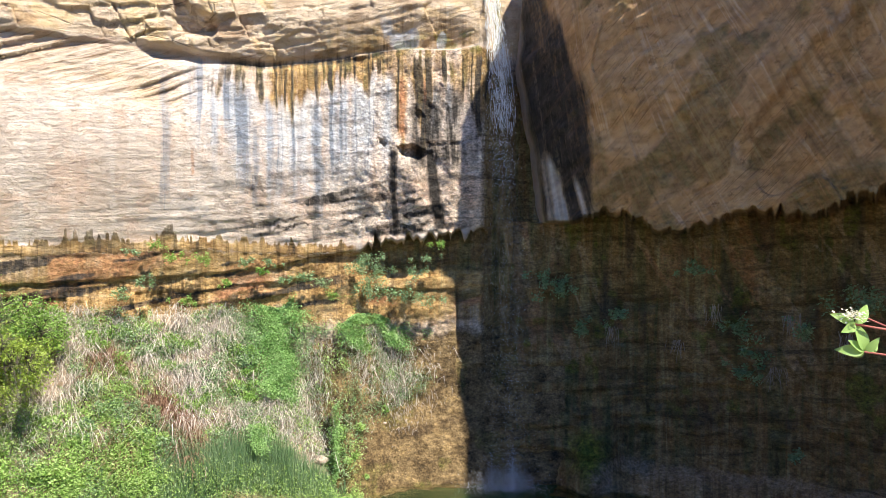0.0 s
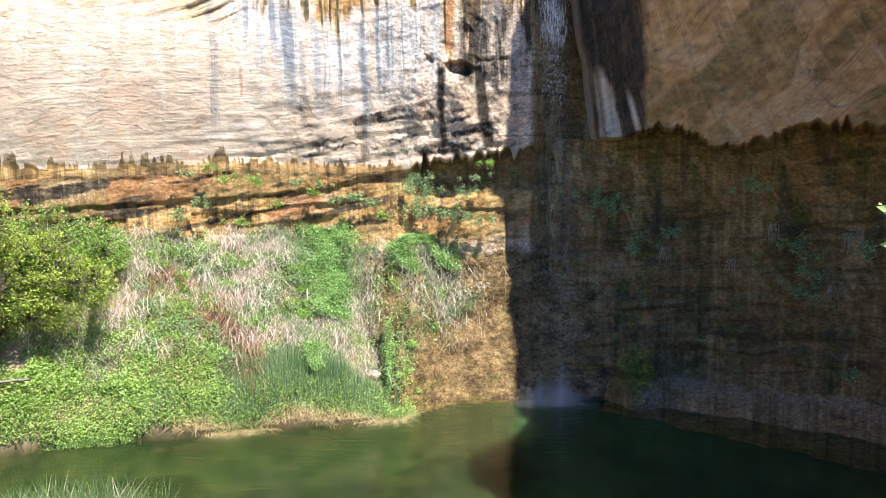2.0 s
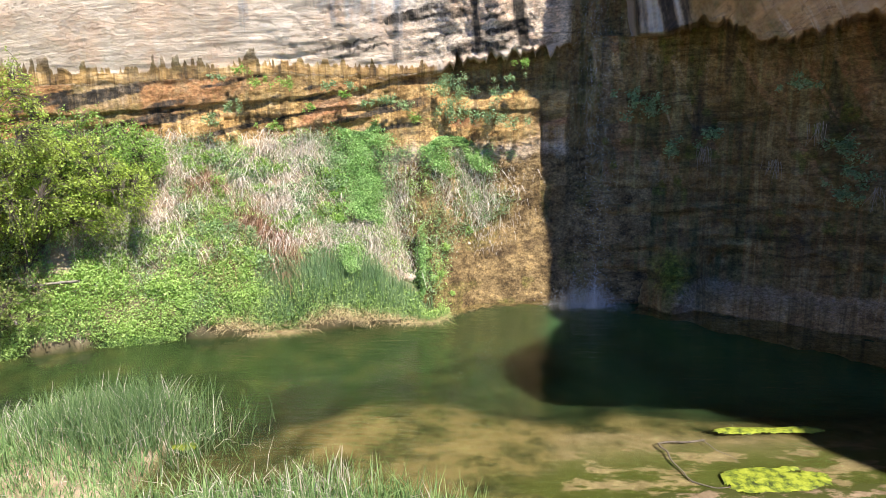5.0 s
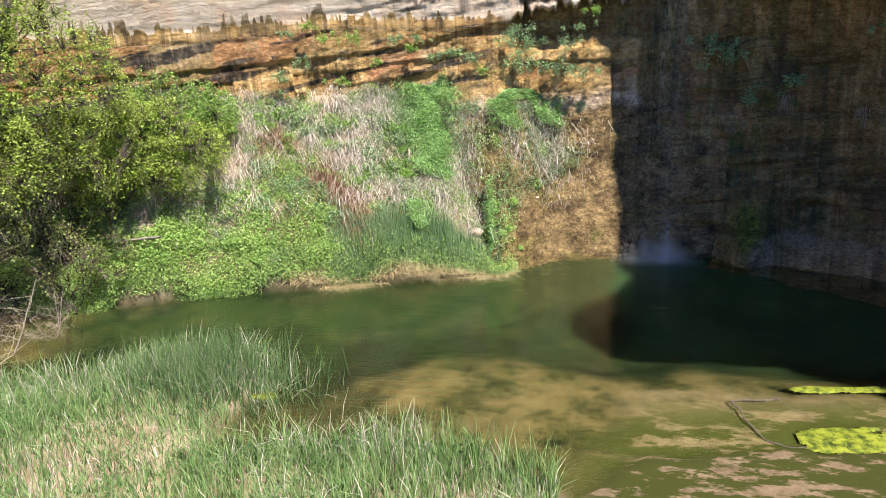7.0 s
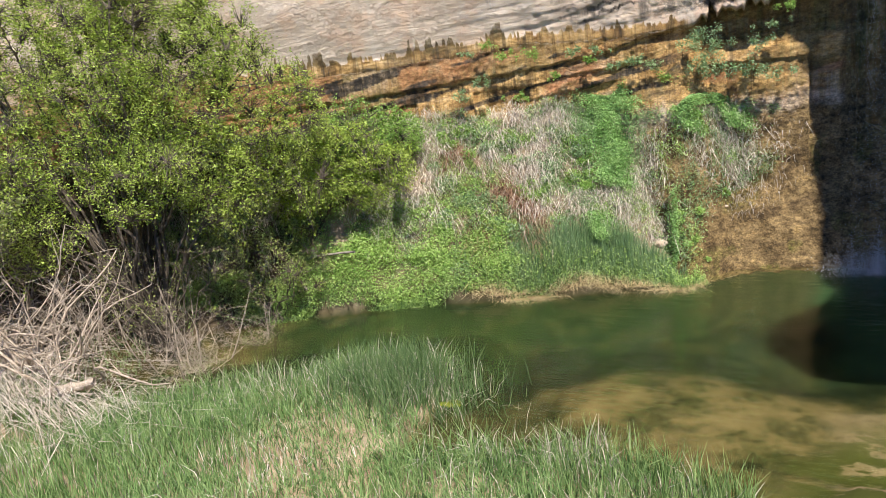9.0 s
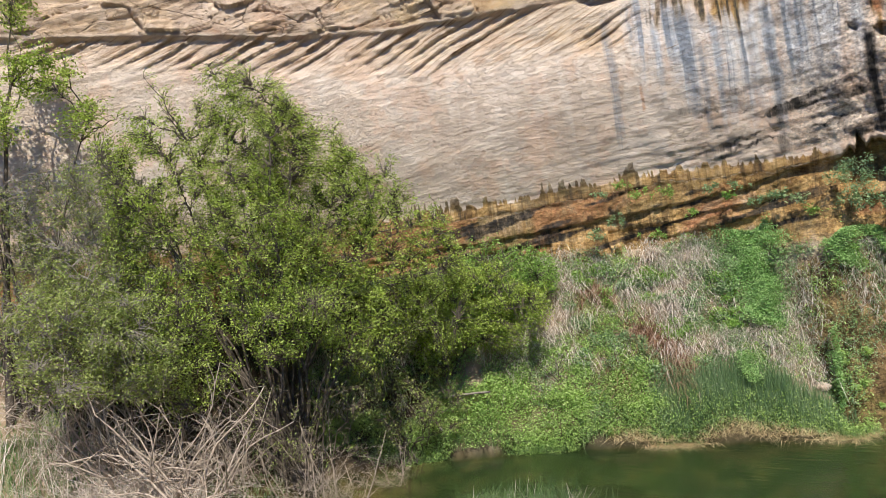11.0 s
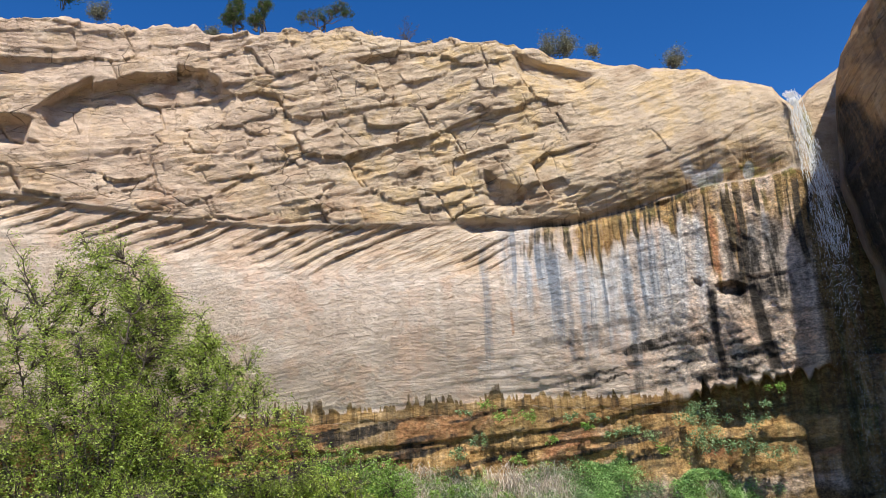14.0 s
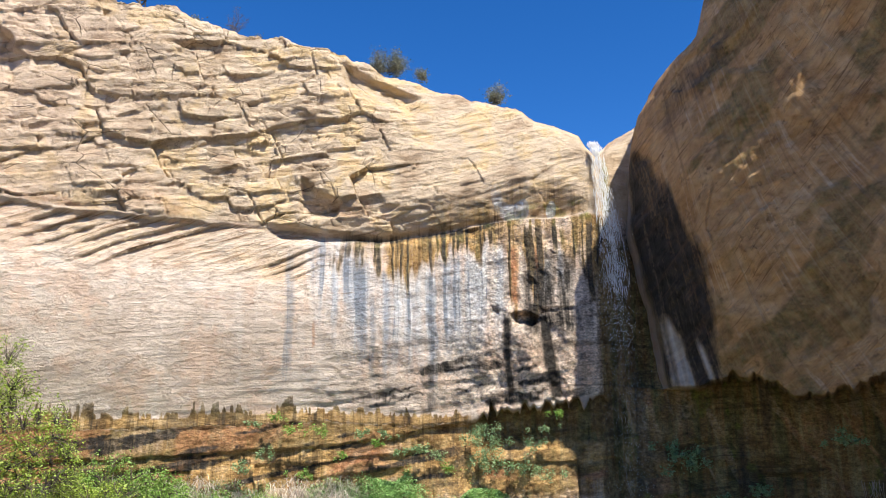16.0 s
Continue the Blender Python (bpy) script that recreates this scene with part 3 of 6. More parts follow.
        r = r + under * 0.10 * np.sign(value_noise(m * 0.35, tip) - 0.38) * step(0.05, -0.05, z - edge)
    r = r + 0.8 * bump(a, -8.5, 2.4) * bump(z, 6.75 + 0.05 * (a + 8.5), 0.26)
    r = r + 0.38 * step(-6.6, -5.4, a) * step(0.03, -0.06, z - zb) * step(6.6, 7.8, z)
    r = r + under * (0.08 * fbm(m * 1.0, z * 4 - m * 0.9, 6.0, 5) + 0.05 * fbm(m * 5, z * 5, 8.0, 3))
    # pocket with a shelf, and the pillars under it
    hole = np.hypot((a + 2.7) / 1.7, (z - 11.5 + 0.10 * (a + 2.7)) / 0.26) + 1.1 * fbm(a * 1.1, z * 1.8, 3.0, 5)
    r = r + 0.6 * step(1.05, 0.6, hole)
    r = r + 0.08 * step(-2.5, -1.5, a) * step(2.6, 1.0, a) * bump(z, 11.45 + 0.10 * (a + 1) + 0.25 * fbm(a * 0.9, 3.0, 1.0, 4), 0.05)
    r = r - 0.34 * step(-8.5, -4.0, a) * step(2.2, 0.2, a) * step(12.2, 10.8, z) * step(-0.1, 0.1, z - zb) * (0.6 + 0.7 * value_noise(a * 0.9, z * 0.4, 1.0))
    # wet apron beside the falls
    slope = step(-22, -5, a)
    apron = shore(a) + 0.15 + 0.40 * np.clip(z, 0, 9) + 4.0 * (1 - slope) + 0.13 * fbm(m * 0.9, z * 0.9, 2.0, 5) + 0.05 * fbm(m * 5, z * 5, 4.0, 3)
    blend = np.clip(0.5 + (r - apron) / 0.8, 0, 1)
    r = np.where(z < 7.5, r + (apron - r) * blend - 0.4 * blend * (1 - blend), r)
    # chute beside the falls
    r = r + 1.1 * bump(a, 6.8, 1.6) * step(8, 10, z) * step(17.5, 14.5, z)
    # stains, and shade painted in where noted
    below = zl - z
    patch = fbm(a * 0.5, z * 0.6, 14.0, 5)
    fine = fbm(a * 2.2, z * 0.9, 15.0, 4)
    aw = a + 0.30 * fbm(a * 0.6, z * 0.6, 1.0, 4)
    n1 = value_noise(aw * 0.9, z * 0.05, 3.0)
    n2 = value_noise(aw * 2.3, z * 0.05, 5.0)
    n3 = value_noise(aw * 0.45, 9.0)
    n4 = value_noise(aw * 5.5, z * 0.08, 6.0)
    low = step(0.03, -0.05, z - zb)
    wet = step(-18.5, -15.5, a + 1.5 * patch) * step(4.8, 4.0, a)
    # white and blue-grey wash under the ledge
    end = table(a, (-21, 1.5), (-18, 3.5), (-15, 4.6), (-10, 5.0), (-6, 4.3), (-3, 2.5), (4, 1.5)) * (0.55 + 0.8 * n1) + 0.9 * patch
    wash = on_face * step(-20.5, -17.5, a + 1.2 * patch) * step(-2.6, -4.0, a + 0.5 * patch)
    pale = wash * (0.42 + 0.55 * step(0.25, 0.65, n2)) * step(end + 1.5, end - 1.5, below)
    pale = np.maximum(pale, 0.9 * on_face * (bump(aw, 0.55, 0.28) * step(11.8, 12.6, z) + bump(aw, -0.65, 0.35) * step(11.6, 12.2, z) * step(14.2, 13.2, z)) * step(0.5, 1.2, below))
    slate = wash * step(0.52, 0.68, 0.6 * n2 + 0.4 * n4 + 0.06 * fine) * step(end + 0.8, end - 1.6, below) * 0.95
    for at, wide, top, foot, much in ((-20.95, 0.34, 14.3, 9.2, 0.62), (-14.55, 0.30, 12.4, 9.2, 0.75), (-15.6, 0.26, 13.6, 11.0, 0.6), (-9.75, 0.42, 12.8, 8.7, 0.8), (-11.2, 0.22, 12.4, 10.0, 0.6), (-8.2, 0.3, 12.2, 10.2, 0.5), (-17.6, 0.22, 13.8, 12.0, 0.6), (-16.4, 0.2, 13.9, 12.4, 0.6)):
        slate = np.maximum(slate, much * on_face * np.exp(-np.abs((aw - at) / wide) ** 3) * step(top + 0.3, top - 0.8, z) * step(foot - 0.4, foot + 0.9, z))
    # brown and gold fringe that drips from the ledge
    depth = 0.05 + 0.9 * n3 + 0.9 * n2 ** 2 * step(-17, -13, a) + 0.35 * n4 + 0.5 * fine + 0.45 * patch + 0.35 * bump(a, -12.3, 2.5)
    depth = depth + 2.3 * (bump(aw, -3.35, 0.42) + 0.9 * bump(aw, -1.6, 0.55) + 0.8 * bump(aw, 2.9, 0.6) + 0.4 * bump(aw, 1.6, 0.5))
    fringe = wet * on_face * step(depth + 0.65, depth - 0.45, below)
    ochre = fringe * np.clip(0.75 + 0.9 * patch, 0.25, 0.95)
    damp = fringe * step(0.30, 0.70, n4 + 0.5 * fine + 0.5 * patch)
    pale, slate = pale * (1 - fringe), slate * (1 - 0.8 * fringe)
    # black and dark grey runs
    black = wet * on_face * 0.8 * step(0.50, 0.64, 0.7 * n4 + 0.3 * n2 + 0.1 * fine) * step(depth + 0.3, depth - 0.2, below) * step(0.15, 0.5, below)
    black = np.maximum(black, on_face * step(-3.0, -2.2, aw) * step(3.4, 2.2, aw) * step(14.2, 13.2, z + 0.8 * fine) * step(10.6, 11.3, z + 0.5 * patch) * np.clip(0.72 + 0.7 * fine + 0.5 * (n2 - 0.5), 0, 0.85))
    black = np.maximum(black, on_face * np.exp(-np.abs((aw + 3.9 - 0.05 * (11 - z)) / 0.36) ** 3) * step(11.9, 11.2, z) * step(0, 0.3, z - zb))
    black = np.maximum(black, on_face * np.exp(-np.abs((aw + 0.9 - 0.28 * (10.8 - z)) / 0.50) ** 3) * step(12.2, 11.2, z) * step(0, 0.3, z - zb))
    black = np.maximum(black, 0.75 * np.exp(-np.abs((aw + 9.8) / 0.5) ** 3) * on_face * step(10.2, 9.6, z) * step(0.25, 0.6, value_noise(a * 1.5, z * 6)))
    seams = value_noise(m * 0.9, z * 7 - m * 1.2 + 0.8 * fine, 71.0)
    black = np.maximum(black, 0.8 * on_face * step(-19, -12, a) * step(3, 1, a) * step(0.56, 0.74, seams) * step(11.6, 9.6, z + 0.8 * patch))
    # Black along the ledge groove: dark stain plus the groove's shade, painted.
    black = np.maximum(black, wet * step(-1, -5, a) * bump(z, zl - 0.10 + 0.15 * rag, 0.20) * (0.5 + 0.5 * step(0.3, 0.6, n4)))
    rust = on_face * (bump(aw, -3.3, 0.36) + bump(aw, -1.45, 0.34) * 0.8) * step(11.7, 12.2, z) * step(0.9, 1.4, below) + 0.55 * on_face * bump(aw, -19.0, 0.16) * step(10.3, 10.6, z) * step(11.6, 11.2, z)
    # beds at the foot of the face
    spots = value_noise(m * 3.0, z * 1.2, 91.0)
    tips = (0.10 + 0.75 * jag) * (0.6 + 0.4 * step(-9, -13, a)) - 0.1
    moist = step(-0.03, 0.03, z - zb) * step(-6.2, -7.5, a) * step(tips + 0.04, tips - 0.06, z - zf)
    ochre = np.maximum(ochre, 0.9 * moist * step(0.5, 0.1, z - zf))
    ochre = np.maximum(ochre, low * step(4.8, 5.6, z) * (0.55 + 0.6 * value_noise(m * 0.5, z * 1.6 - m * 0.3, 19.0)))
    orange = low * step(0.42, 0.54, value_noise(m * 0.42, z * 0.9 - m * 0.20, 21.0)) * step(5.8, 6.3, z) * step(8.6, 8.0, z)
    rust = np.maximum(rust, orange)
    pebble = step(-13, -9, a) * step(5.6, 4.4, z + 0.6 * patch)
    brown = np.maximum(0 * a, 0.5 * low * step(0.54, 0.68, value_noise(m * 0.7, z * 2.6 - m * 0.6, 33.0)))
    brown = np.maximum(brown, np.maximum(0.6 * moist * step(0.0, 0.35, z - zf + 0.3 * spots), 0.8 * damp))
    black = np.maximum(black, 0.42 * moist * step(0.35, 0.65, spots + 0.35 * step(0.0, 0.5, z - zf)))
    black = np.maximum(black, 0.8 * low * step(-6.5, -9, a) * step(0.58, 0.66, 0.7 * value_noise(m * 0.5, z * 5 - m * 1.0, 93.0) + 0.3 * value_noise(m * 2.5, z * 9 - m * 1.5, 95.0)) * step(5.6, 6.0, z))
    brown = np.maximum(brown, low * step(-13, -17, a) * step(line - 0.1, line + 0.2, z) * 0.4)
    # Browner below height 15 in the chute next to the falls.
    brown = np.maximum(brown, step(2.6, 3.6, a) * step(15.5, 13.5, z) * 0.92)
    # Recess below the arches: its shade goes into the brown and black masks.
    brown = np.maximum(brown, step(-7, -5.5, a) * step(0.05, -0.1, z - zb) * step(7.0, 7.4, z))
    black = np.maximum(black, 0.40 * step(-6.6, -5.4, a) * low * step(7.0, 7.8, z) * (0.5 + 0.7 * n4))
    # Uneven black over the same chute.
    black = np.maximum(black, 0.5 * step(4.4, 5.2, a) * step(15.6, 14.6, z) * value_noise(a * 4, z * 0.15, 44.0))
    black = black * (1 - pebble)
    ochre, rust = ochre * (1 - pebble), rust * (1 - pebble)
    moss = 0.30 * step(-13, -8, a) * step(5.0, 3.5, z) * step(0.55, 0.75, value_noise(m * 1.5, z * 1.5, 3.0)) + 0.6 * bump(a, 4.3, 0.35) * step(14.5, 15.5, z) * step(18, 17, z)
    moss = np.maximum(moss, 0.4 * wet * step(-9, -5, a) * step(0.8, 0.2, np.abs(z - zl - 0.2)) * step(0.45, 0.7, value_noise(m * 2.5, z * 3, 5.0)))
    # Dome underside: ochre and pale stains, its shade painted in as brown.
    stain_shade = step(-14, -7, a) * step(4, 2, a) * up * step(2.0, 0.2, z - zl + 0.9 * patch)
    ochre = np.maximum(ochre, 0.6 * stain_shade)
    brown = np.maximum(brown, 0.6 * stain_shade * step(0.45, 0.7, value_noise(aw * 1.2, z * 0.9, 81.0)))
    pale = np.maximum(pale, 0.9 * stain_shade * step(0.66, 0.74, value_noise(aw * 0.9, z * 1.1, 85.0)))
    gold = up * (1 - dome) * step(2.2, 0.3, z - zl + patch) * step(0.45, 0.65, value_noise(m * 0.8, z * 1.2, 87.0))
    rust = np.maximum(rust, 0.35 * gold)
    floats = dict(pebble=pebble, along=m, bed=z - 0.10 * m + 0.5 * fbm(m * 0.15, z * 0.25, 4.0, 3) - 0.12 * m * up, cross=z - 0.42 * m + 0.25 * fbm(m * 0.3, z * 0.4, 8.0, 3), wedge=np.clip(wedge, 0, 1), warm=0 * a, joint=up * (1 - dome), lumpy=np.clip(0.6 * step(-14, -6, a) * on_face + 0.45 * low + 0.5 * pebble, 0, 0.8), upper=np.clip(up + 0.5 * wedge, 0, 1), pale=pale, slate=slate, black=np.clip(black, 0, 1), ochre=np.clip(ochre, 0, 1), rust=np.clip(rust, 0, 1), brown=np.clip(brown, 0, 1), moss=np.clip(moss, 0, 1))
    # plateau behind the rim
    for back, rise in ((1.2, 0.25), (4, 0.3), (15, -0.4), (120, -3)):
        a, r, z = (np.vstack([q, e]) for q, e in ((a, a[-1:]), (r, r[rows - 1:rows] + back), (z, z[rows - 1:rows] + rise)))
        floats = {k: np.vstack([q, 0 * q[-1:] + (1.0 if k == "upper" else 0.0)]) for k, q in floats.items()}
    me = mesh_from("canyon_wall", polar(a, r, z).reshape(-1, 3), grid_faces(*a.shape)[:, ::-1], ROCK, True, floats)
    return tagged(new("wall_left", me), "sunlit cream sandstone cliff with dark mineral streaks", "cliff", kind="structure")


def right_wall():
    a1 = np.concatenate([np.linspace(4.5, 36, 470), np.linspace(36.5, 100, 36)])
    h1 = np.linspace(0, 1, 320)
    a, h = np.meshgrid(a1, h1)
    # Past bearing 14 the rim is unseen, raised to shade the wall's top.
    zr = table(a, (4.5, 16.6), (6.0, 16.9), (6.6, 18.6), (7.2, 19.5), (9, 20.2), (12.2, 21.1), (13.0, 22.2), (16, 23.2), (20, 26), (28, 28), (36, 27), (45, 26.5), (100, 26))
    z = np.where(h < 0.3, -0.6 + 8.7 * h / 0.3, np.where(h < 0.5, 8.1 + 1.7 * (h - 0.3) / 0.2, 9.8 + (zr - 9.8) * (h - 0.5) / 0.5))
    m = a * 0.40
    way = a + 0.5 * fbm(a * 0.7, 3.0, 1.0, 3)
    jag = 0.55 * value_noise(a * 0.55, 8.5) + 0.42 * np.abs(2 * value_noise(way * 1.5, 3.5) - 1) + 0.20 * np.abs(2 * value_noise(way * 4.3, 5.5) - 1) + 0.07 * value_noise(a * 11, 1.5)
    zb = table(a, (5, 9.1), (8, 8.95), (10, 8.9), (12.9, 9.05), (16, 8.75), (20, 8.5), (22.7, 9.05), (24.7, 8.75), (27.6, 9.0), (31, 9.3), (100, 9.4)) + (jag - 0.35) * step(9.5, 12.5, a) * 0.9
    edge = table(z, (8.8, 8.0), (11.7, 7.4), (14.3, 6.3), (16.4, 6.1), (18.3, 6.9), (21, 9))
    s = a - edge + 7
    s = s + 0.5 * fbm(z * 0.5, a * 0.3, 2.0, 4) * step(12, 8, s)
    face = table(s, (4.5, 28.5), (6.2, 28.0), (7.2, 25.4), (9.0, 24.3), (12, 23.3), (16, 22.4), (20, 21.8), (26, 21.3), (31, 20.5), (40, 19.4), (46, 18.9), (60, 18.6), (70, 18.6), (80, 19.6), (90, 21), (100, 22))
    # Unseen cap far to the right, added to throw shade on the pool.
    face = face - 3.5 * step(20.8, 23.0, z) * step(52, 61, s) * step(70, 66, s)
    face = face - 0.18 * np.clip(z - 18.0, 0, 8) * step(28, 22, s) * step(14, 18, s)
    lift = np.clip((z - 8.8) / 10, 0, 1)
    face = face - np.where(lift < 0.5, 0.9 * np.sin(np.pi * lift), 0.9 + (0.45 * step(14, 19, s) - 0.15) * step(0.5, 1.0, lift)) * step(7, 12, s) + 0.35 * fbm(m * 0.35, z * 0.35, 3.0, 4)
    face = face + 0.22 * fbm(m * 0.8, z * 0.8, 6.0, 6) + 0.20 * np.abs(fbm(m * 0.4 + z * 0.4, z * 2.6 - m * 1.4, 1.0, 5)) + 0.12 * step(0.55, 0.6, value_noise(m * 0.5 + 0.3 * z, z * 0.7 - 0.5 * m, 7.0))
    # a shallow step in the face, rising to the right
    rise = z - (10.85 + 0.43 * (a - 22.3)) + 0.25 * fbm(a * 0.5, z * 0.5, 6.0, 4)
    face = face - 0.40 * step(-0.15, 0.15, rise) * step(20.5, 23, a) * step(4.0, 1.0, rise) + 0.35 * step(20.5, 24, a) * bump(rise, -1.2, 0.8)
    face = face - 0.16 * np.abs(fbm(m * 0.9 + 3, z * 1.2, 8.0, 5)) * step(19, 24, a) * step(1.0, -0.5, rise)
    back = shore(a) + table(z, (-0.6, -1.5), (0, 0.1), (0.5, 1.4), (1.2, 2.0), (3, 2.2), (6, 2.4), (8, 1.6), (9.2, 0.4)) * step(12, 15, a) + table(z, (-0.6, -0.5), (0, 0.1), (1.2, 0.5), (3, 1.6), (6, 2.0), (9.2, 1.6)) * (1 - step(12, 15, a))
    back = back - 1.1 * bump(a, 11.2, 1.6) * bump(z, 0.3, 1.0) + 0.9 * bump(a, 7.4, 1.3) * bump(z, 0.15, 0.45)
    strata = fbm(m * 0.3, z * 2.6 - m * 0.08, 5.0, 4)
    back = back + 0.30 * strata + 0.16 * fbm(m * 1.6, z * 2.0, 2.0, 5) + 0.34 * np.abs(fbm(m * 0.9, z * 1.5, 22.0, 5)) * step(4.6, 2.5, z) + 0.22 * np.abs(fbm(m * 2.2, z * 0.35, 15.0, 3)) * step(4.0, 7, z)
    for level, tip in ((2.0, 1.3), (3.3, 2.7), (4.7, 4.2), (5.9, 6.1)):
        seam = level + 0.30 * fbm(m * 0.5, tip, 3.0, 4)
        back = back + 0.22 * bump(z, seam, 0.07) * step(0.25, 0.55, value_noise(m * 0.5, tip, 7.0)) - 0.18 * step(0.02, -0.06, z - seam) * step(-0.8, -0.1, z - seam)
    t = step(-0.035, 0.035, z - zb)
    front = step(6.2, 7.2, s)
    r = np.where(z < zb + 0.5, back * (1 - t) + face * t, face)
    r = np.where(z < 9.5, back * (1 - t) + np.where(front > 0.5, face, np.maximum(face, back)) * t, r)
    r = r + 1.5 * step(1.6, 0.0, zr - z) ** 2
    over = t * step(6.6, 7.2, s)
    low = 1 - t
    upper = np.clip(over * 1.0, 0, 1)
    q = a + (0.35 + 0.11 * np.clip(a - 8, 0, 10)) * (z - 9) + 0.2 * fbm(a * 0.5, z * 0.5, 2.0, 4)
    n2 = value_noise(q * 2.2, z * 0.04, 3.0)
    bound = table(z, (8.6, 12.1), (9.3, 11.8), (12.9, 11.1), (15.1, 9.3), (16.6, 7.9), (17.5, 6.0))
    side = a + 0.55 * fbm(a * 1.2, z * 0.5, 4.0, 5)
    black = over * step(0.5, -0.5, side - bound) * (0.86 + 0.12 * n2)
    side = 0.35 * fbm(a * 1.5, z * 0.8, 9.0, 4)
    tongue = step(7.25, 7.7, a + 0.34 * (z - 11.4) + side) * step(0.25, -0.25, a - 9.8 + 0.56 * (z - 9.0) + side) * step(11.7, 11.0, z + 0.35 * n2)
    second = bump(a + 0.66 * (z - 9.6), 10.75, 0.22) * step(10.5, 10.0, z)
    pale = over * np.clip(0.80 * tongue * (0.35 + 0.9 * value_noise(a * 3.0 + (z - 9), 2.0)) + 0.8 * second, 0, 1)
    black = np.maximum(black, 0.62 * over * np.exp(-np.abs((z - 18.0 - 0.22 * (a - 9.5)) / 0.85) ** 3) * step(8.6, 9.6, a) * step(16, 13, a) * (0.5 + 0.6 * value_noise(a * 1.5, z * 1.2, 5.0)))
    black = np.clip(black - pale, 0, 1)
    slate = 0 * a
    # Pale line on the step: a light vein with its edge highlight painted in.
    pale = pale + 0.5 * over * step(20.5, 22.5, a) * np.exp(-np.abs(rise / 0.16) ** 2) * step(0.35, 0.6, value_noise(a * 1.1, z, 3.0))
    # Varnish patches, with an even darker tone added below the step.
    varnish = over * step(9, 12, s) * np.clip(0.55 * fbm(q * 0.8, z * 0.12, 3.0, 5) + 0.35 * fbm(m * 1.2, z * 1.2 - m, 5.0, 4) + 0.22 * step(22, 26, a) * step(0, -1, rise), 0, 0.5)
    varnish = np.maximum(varnish, 0.62 * over * step(9, 12, s) * step(0.50, 0.66, 0.6 * value_noise(m * 0.5, z * 0.9 - m * 0.7, 47.0) + 0.4 * value_noise(m * 1.8, z * 2.4 - m * 1.6, 49.0) + 0.10 * step(13, 18, z)))
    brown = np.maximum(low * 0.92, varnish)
    rust = low * step(0.58, 0.72, value_noise(m * 1.1, z * 0.55, 27.0)) * step(2.5, 4, z) * 0.85
    moss = low * np.clip(0.9 * bump(a, 11.3, 1.5) * bump(z, 1.1, 0.7) + 0.5 * step(0.62, 0.75, 0.5 * value_noise(m * 1.2, z * 0.8, 41.0) + 0.5 * value_noise(m * 4.2, z * 2.2, 43.0)) * step(1.5, 3, z), 0, 1)
    ochre = low * step(0.58, 0.7, value_noise(m * 2.5, z * 0.25, 51.0)) * step(6.0, 7.2, z) * 0.5
    black = np.maximum(black, low * 0.55 * step(0.55, 0.75, value_noise(m * 2.6, z * 0.22, 61.0)) * step(3.5, 6, z))
    ochre = np.maximum(ochre, 0.7 * low * step(0.54, 0.66, 0.7 * value_noise(q * 1.4, z * 0.3, 53.0) + 0.3 * value_noise(q * 4.5, z * 0.5, 59.0)) * step(3.0, 5.0, z))
    rust = np.maximum(rust, 0.8 * low * step(14, 17, a) * step(27, 23, a) * bump(z, 5.2, 1.2) * step(0.45, 0.62, value_noise(m * 1.3, z * 1.1, 57.0)))
    black = np.maximum(black, 0.55 * low * bump(z, 2.3, 0.8) * step(9, 12, a) * step(0.45, 0.62, 0.6 * value_noise(m * 0.9, z * 1.1, 63.0) + 0.4 * value_noise(m * 3.5, z * 3.0, 65.0)))
    mud = low * step(1.0, 0.3, z + 0.3 * fbm(m * 0.8, 3.0, 5.0, 3)) * step(10.5, 14, a)
    ochre = np.maximum(ochre, 0.85 * mud)
    black = black * (1 - mud)
    brown = np.maximum(brown - 0.55 * ochre, 0) * (1 - 0.6 * mud)
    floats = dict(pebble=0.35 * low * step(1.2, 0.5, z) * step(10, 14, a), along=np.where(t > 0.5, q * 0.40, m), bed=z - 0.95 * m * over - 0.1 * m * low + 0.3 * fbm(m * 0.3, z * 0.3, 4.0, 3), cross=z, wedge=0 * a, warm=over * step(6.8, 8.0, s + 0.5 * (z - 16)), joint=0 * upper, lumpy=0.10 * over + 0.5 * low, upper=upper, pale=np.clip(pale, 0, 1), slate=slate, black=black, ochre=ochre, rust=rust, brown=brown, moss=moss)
    rows = len(h1)
    for far, rise in ((1.0, 0.2), (4, 0.4), (20, 0.5), (120, 0.5)):
        a, r, z = (np.vstack([q, e]) for q, e in ((a, a[-1:]), (r, r[rows - 1:rows] + far), (z, z[rows - 1:rows] + rise)))
        floats = {k: np.vstack([q, 0 * q[-1:] + (1.0 if k == "upper" else 0.0)]) for k, q in floats.items()}
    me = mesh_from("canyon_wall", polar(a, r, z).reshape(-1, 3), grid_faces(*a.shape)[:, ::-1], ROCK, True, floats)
    return tagged(new("wall_right", me), "shaded overhanging sandstone wall above a dark alcove", "cliff", kind="structure")


left_wall()
right_wall()


# ================= ground and pool =================
def near_edge(x):
    """Where the near shore of the pool runs, as y over x."""
    return table(x, (-30, 10.5), (-18, 11.2), (-14.5, 12.6), (-12, 14.4), (-10, 15.6), (-8.6, 15.6), (-7.9, 14.6), (-7.7, 13.0), (-7.6, 11.3), (-6.6, 11.2), (-6.0, 11.9), (-4, 12.2), (-1.8, 11.9), (-0.7, 11.3), (-0.3, 11.2), (0.3, 11.7), (1, 12.5), (3, 12.8), (6, 13.4), (10, 14.2), (16, 15), (40, 16))


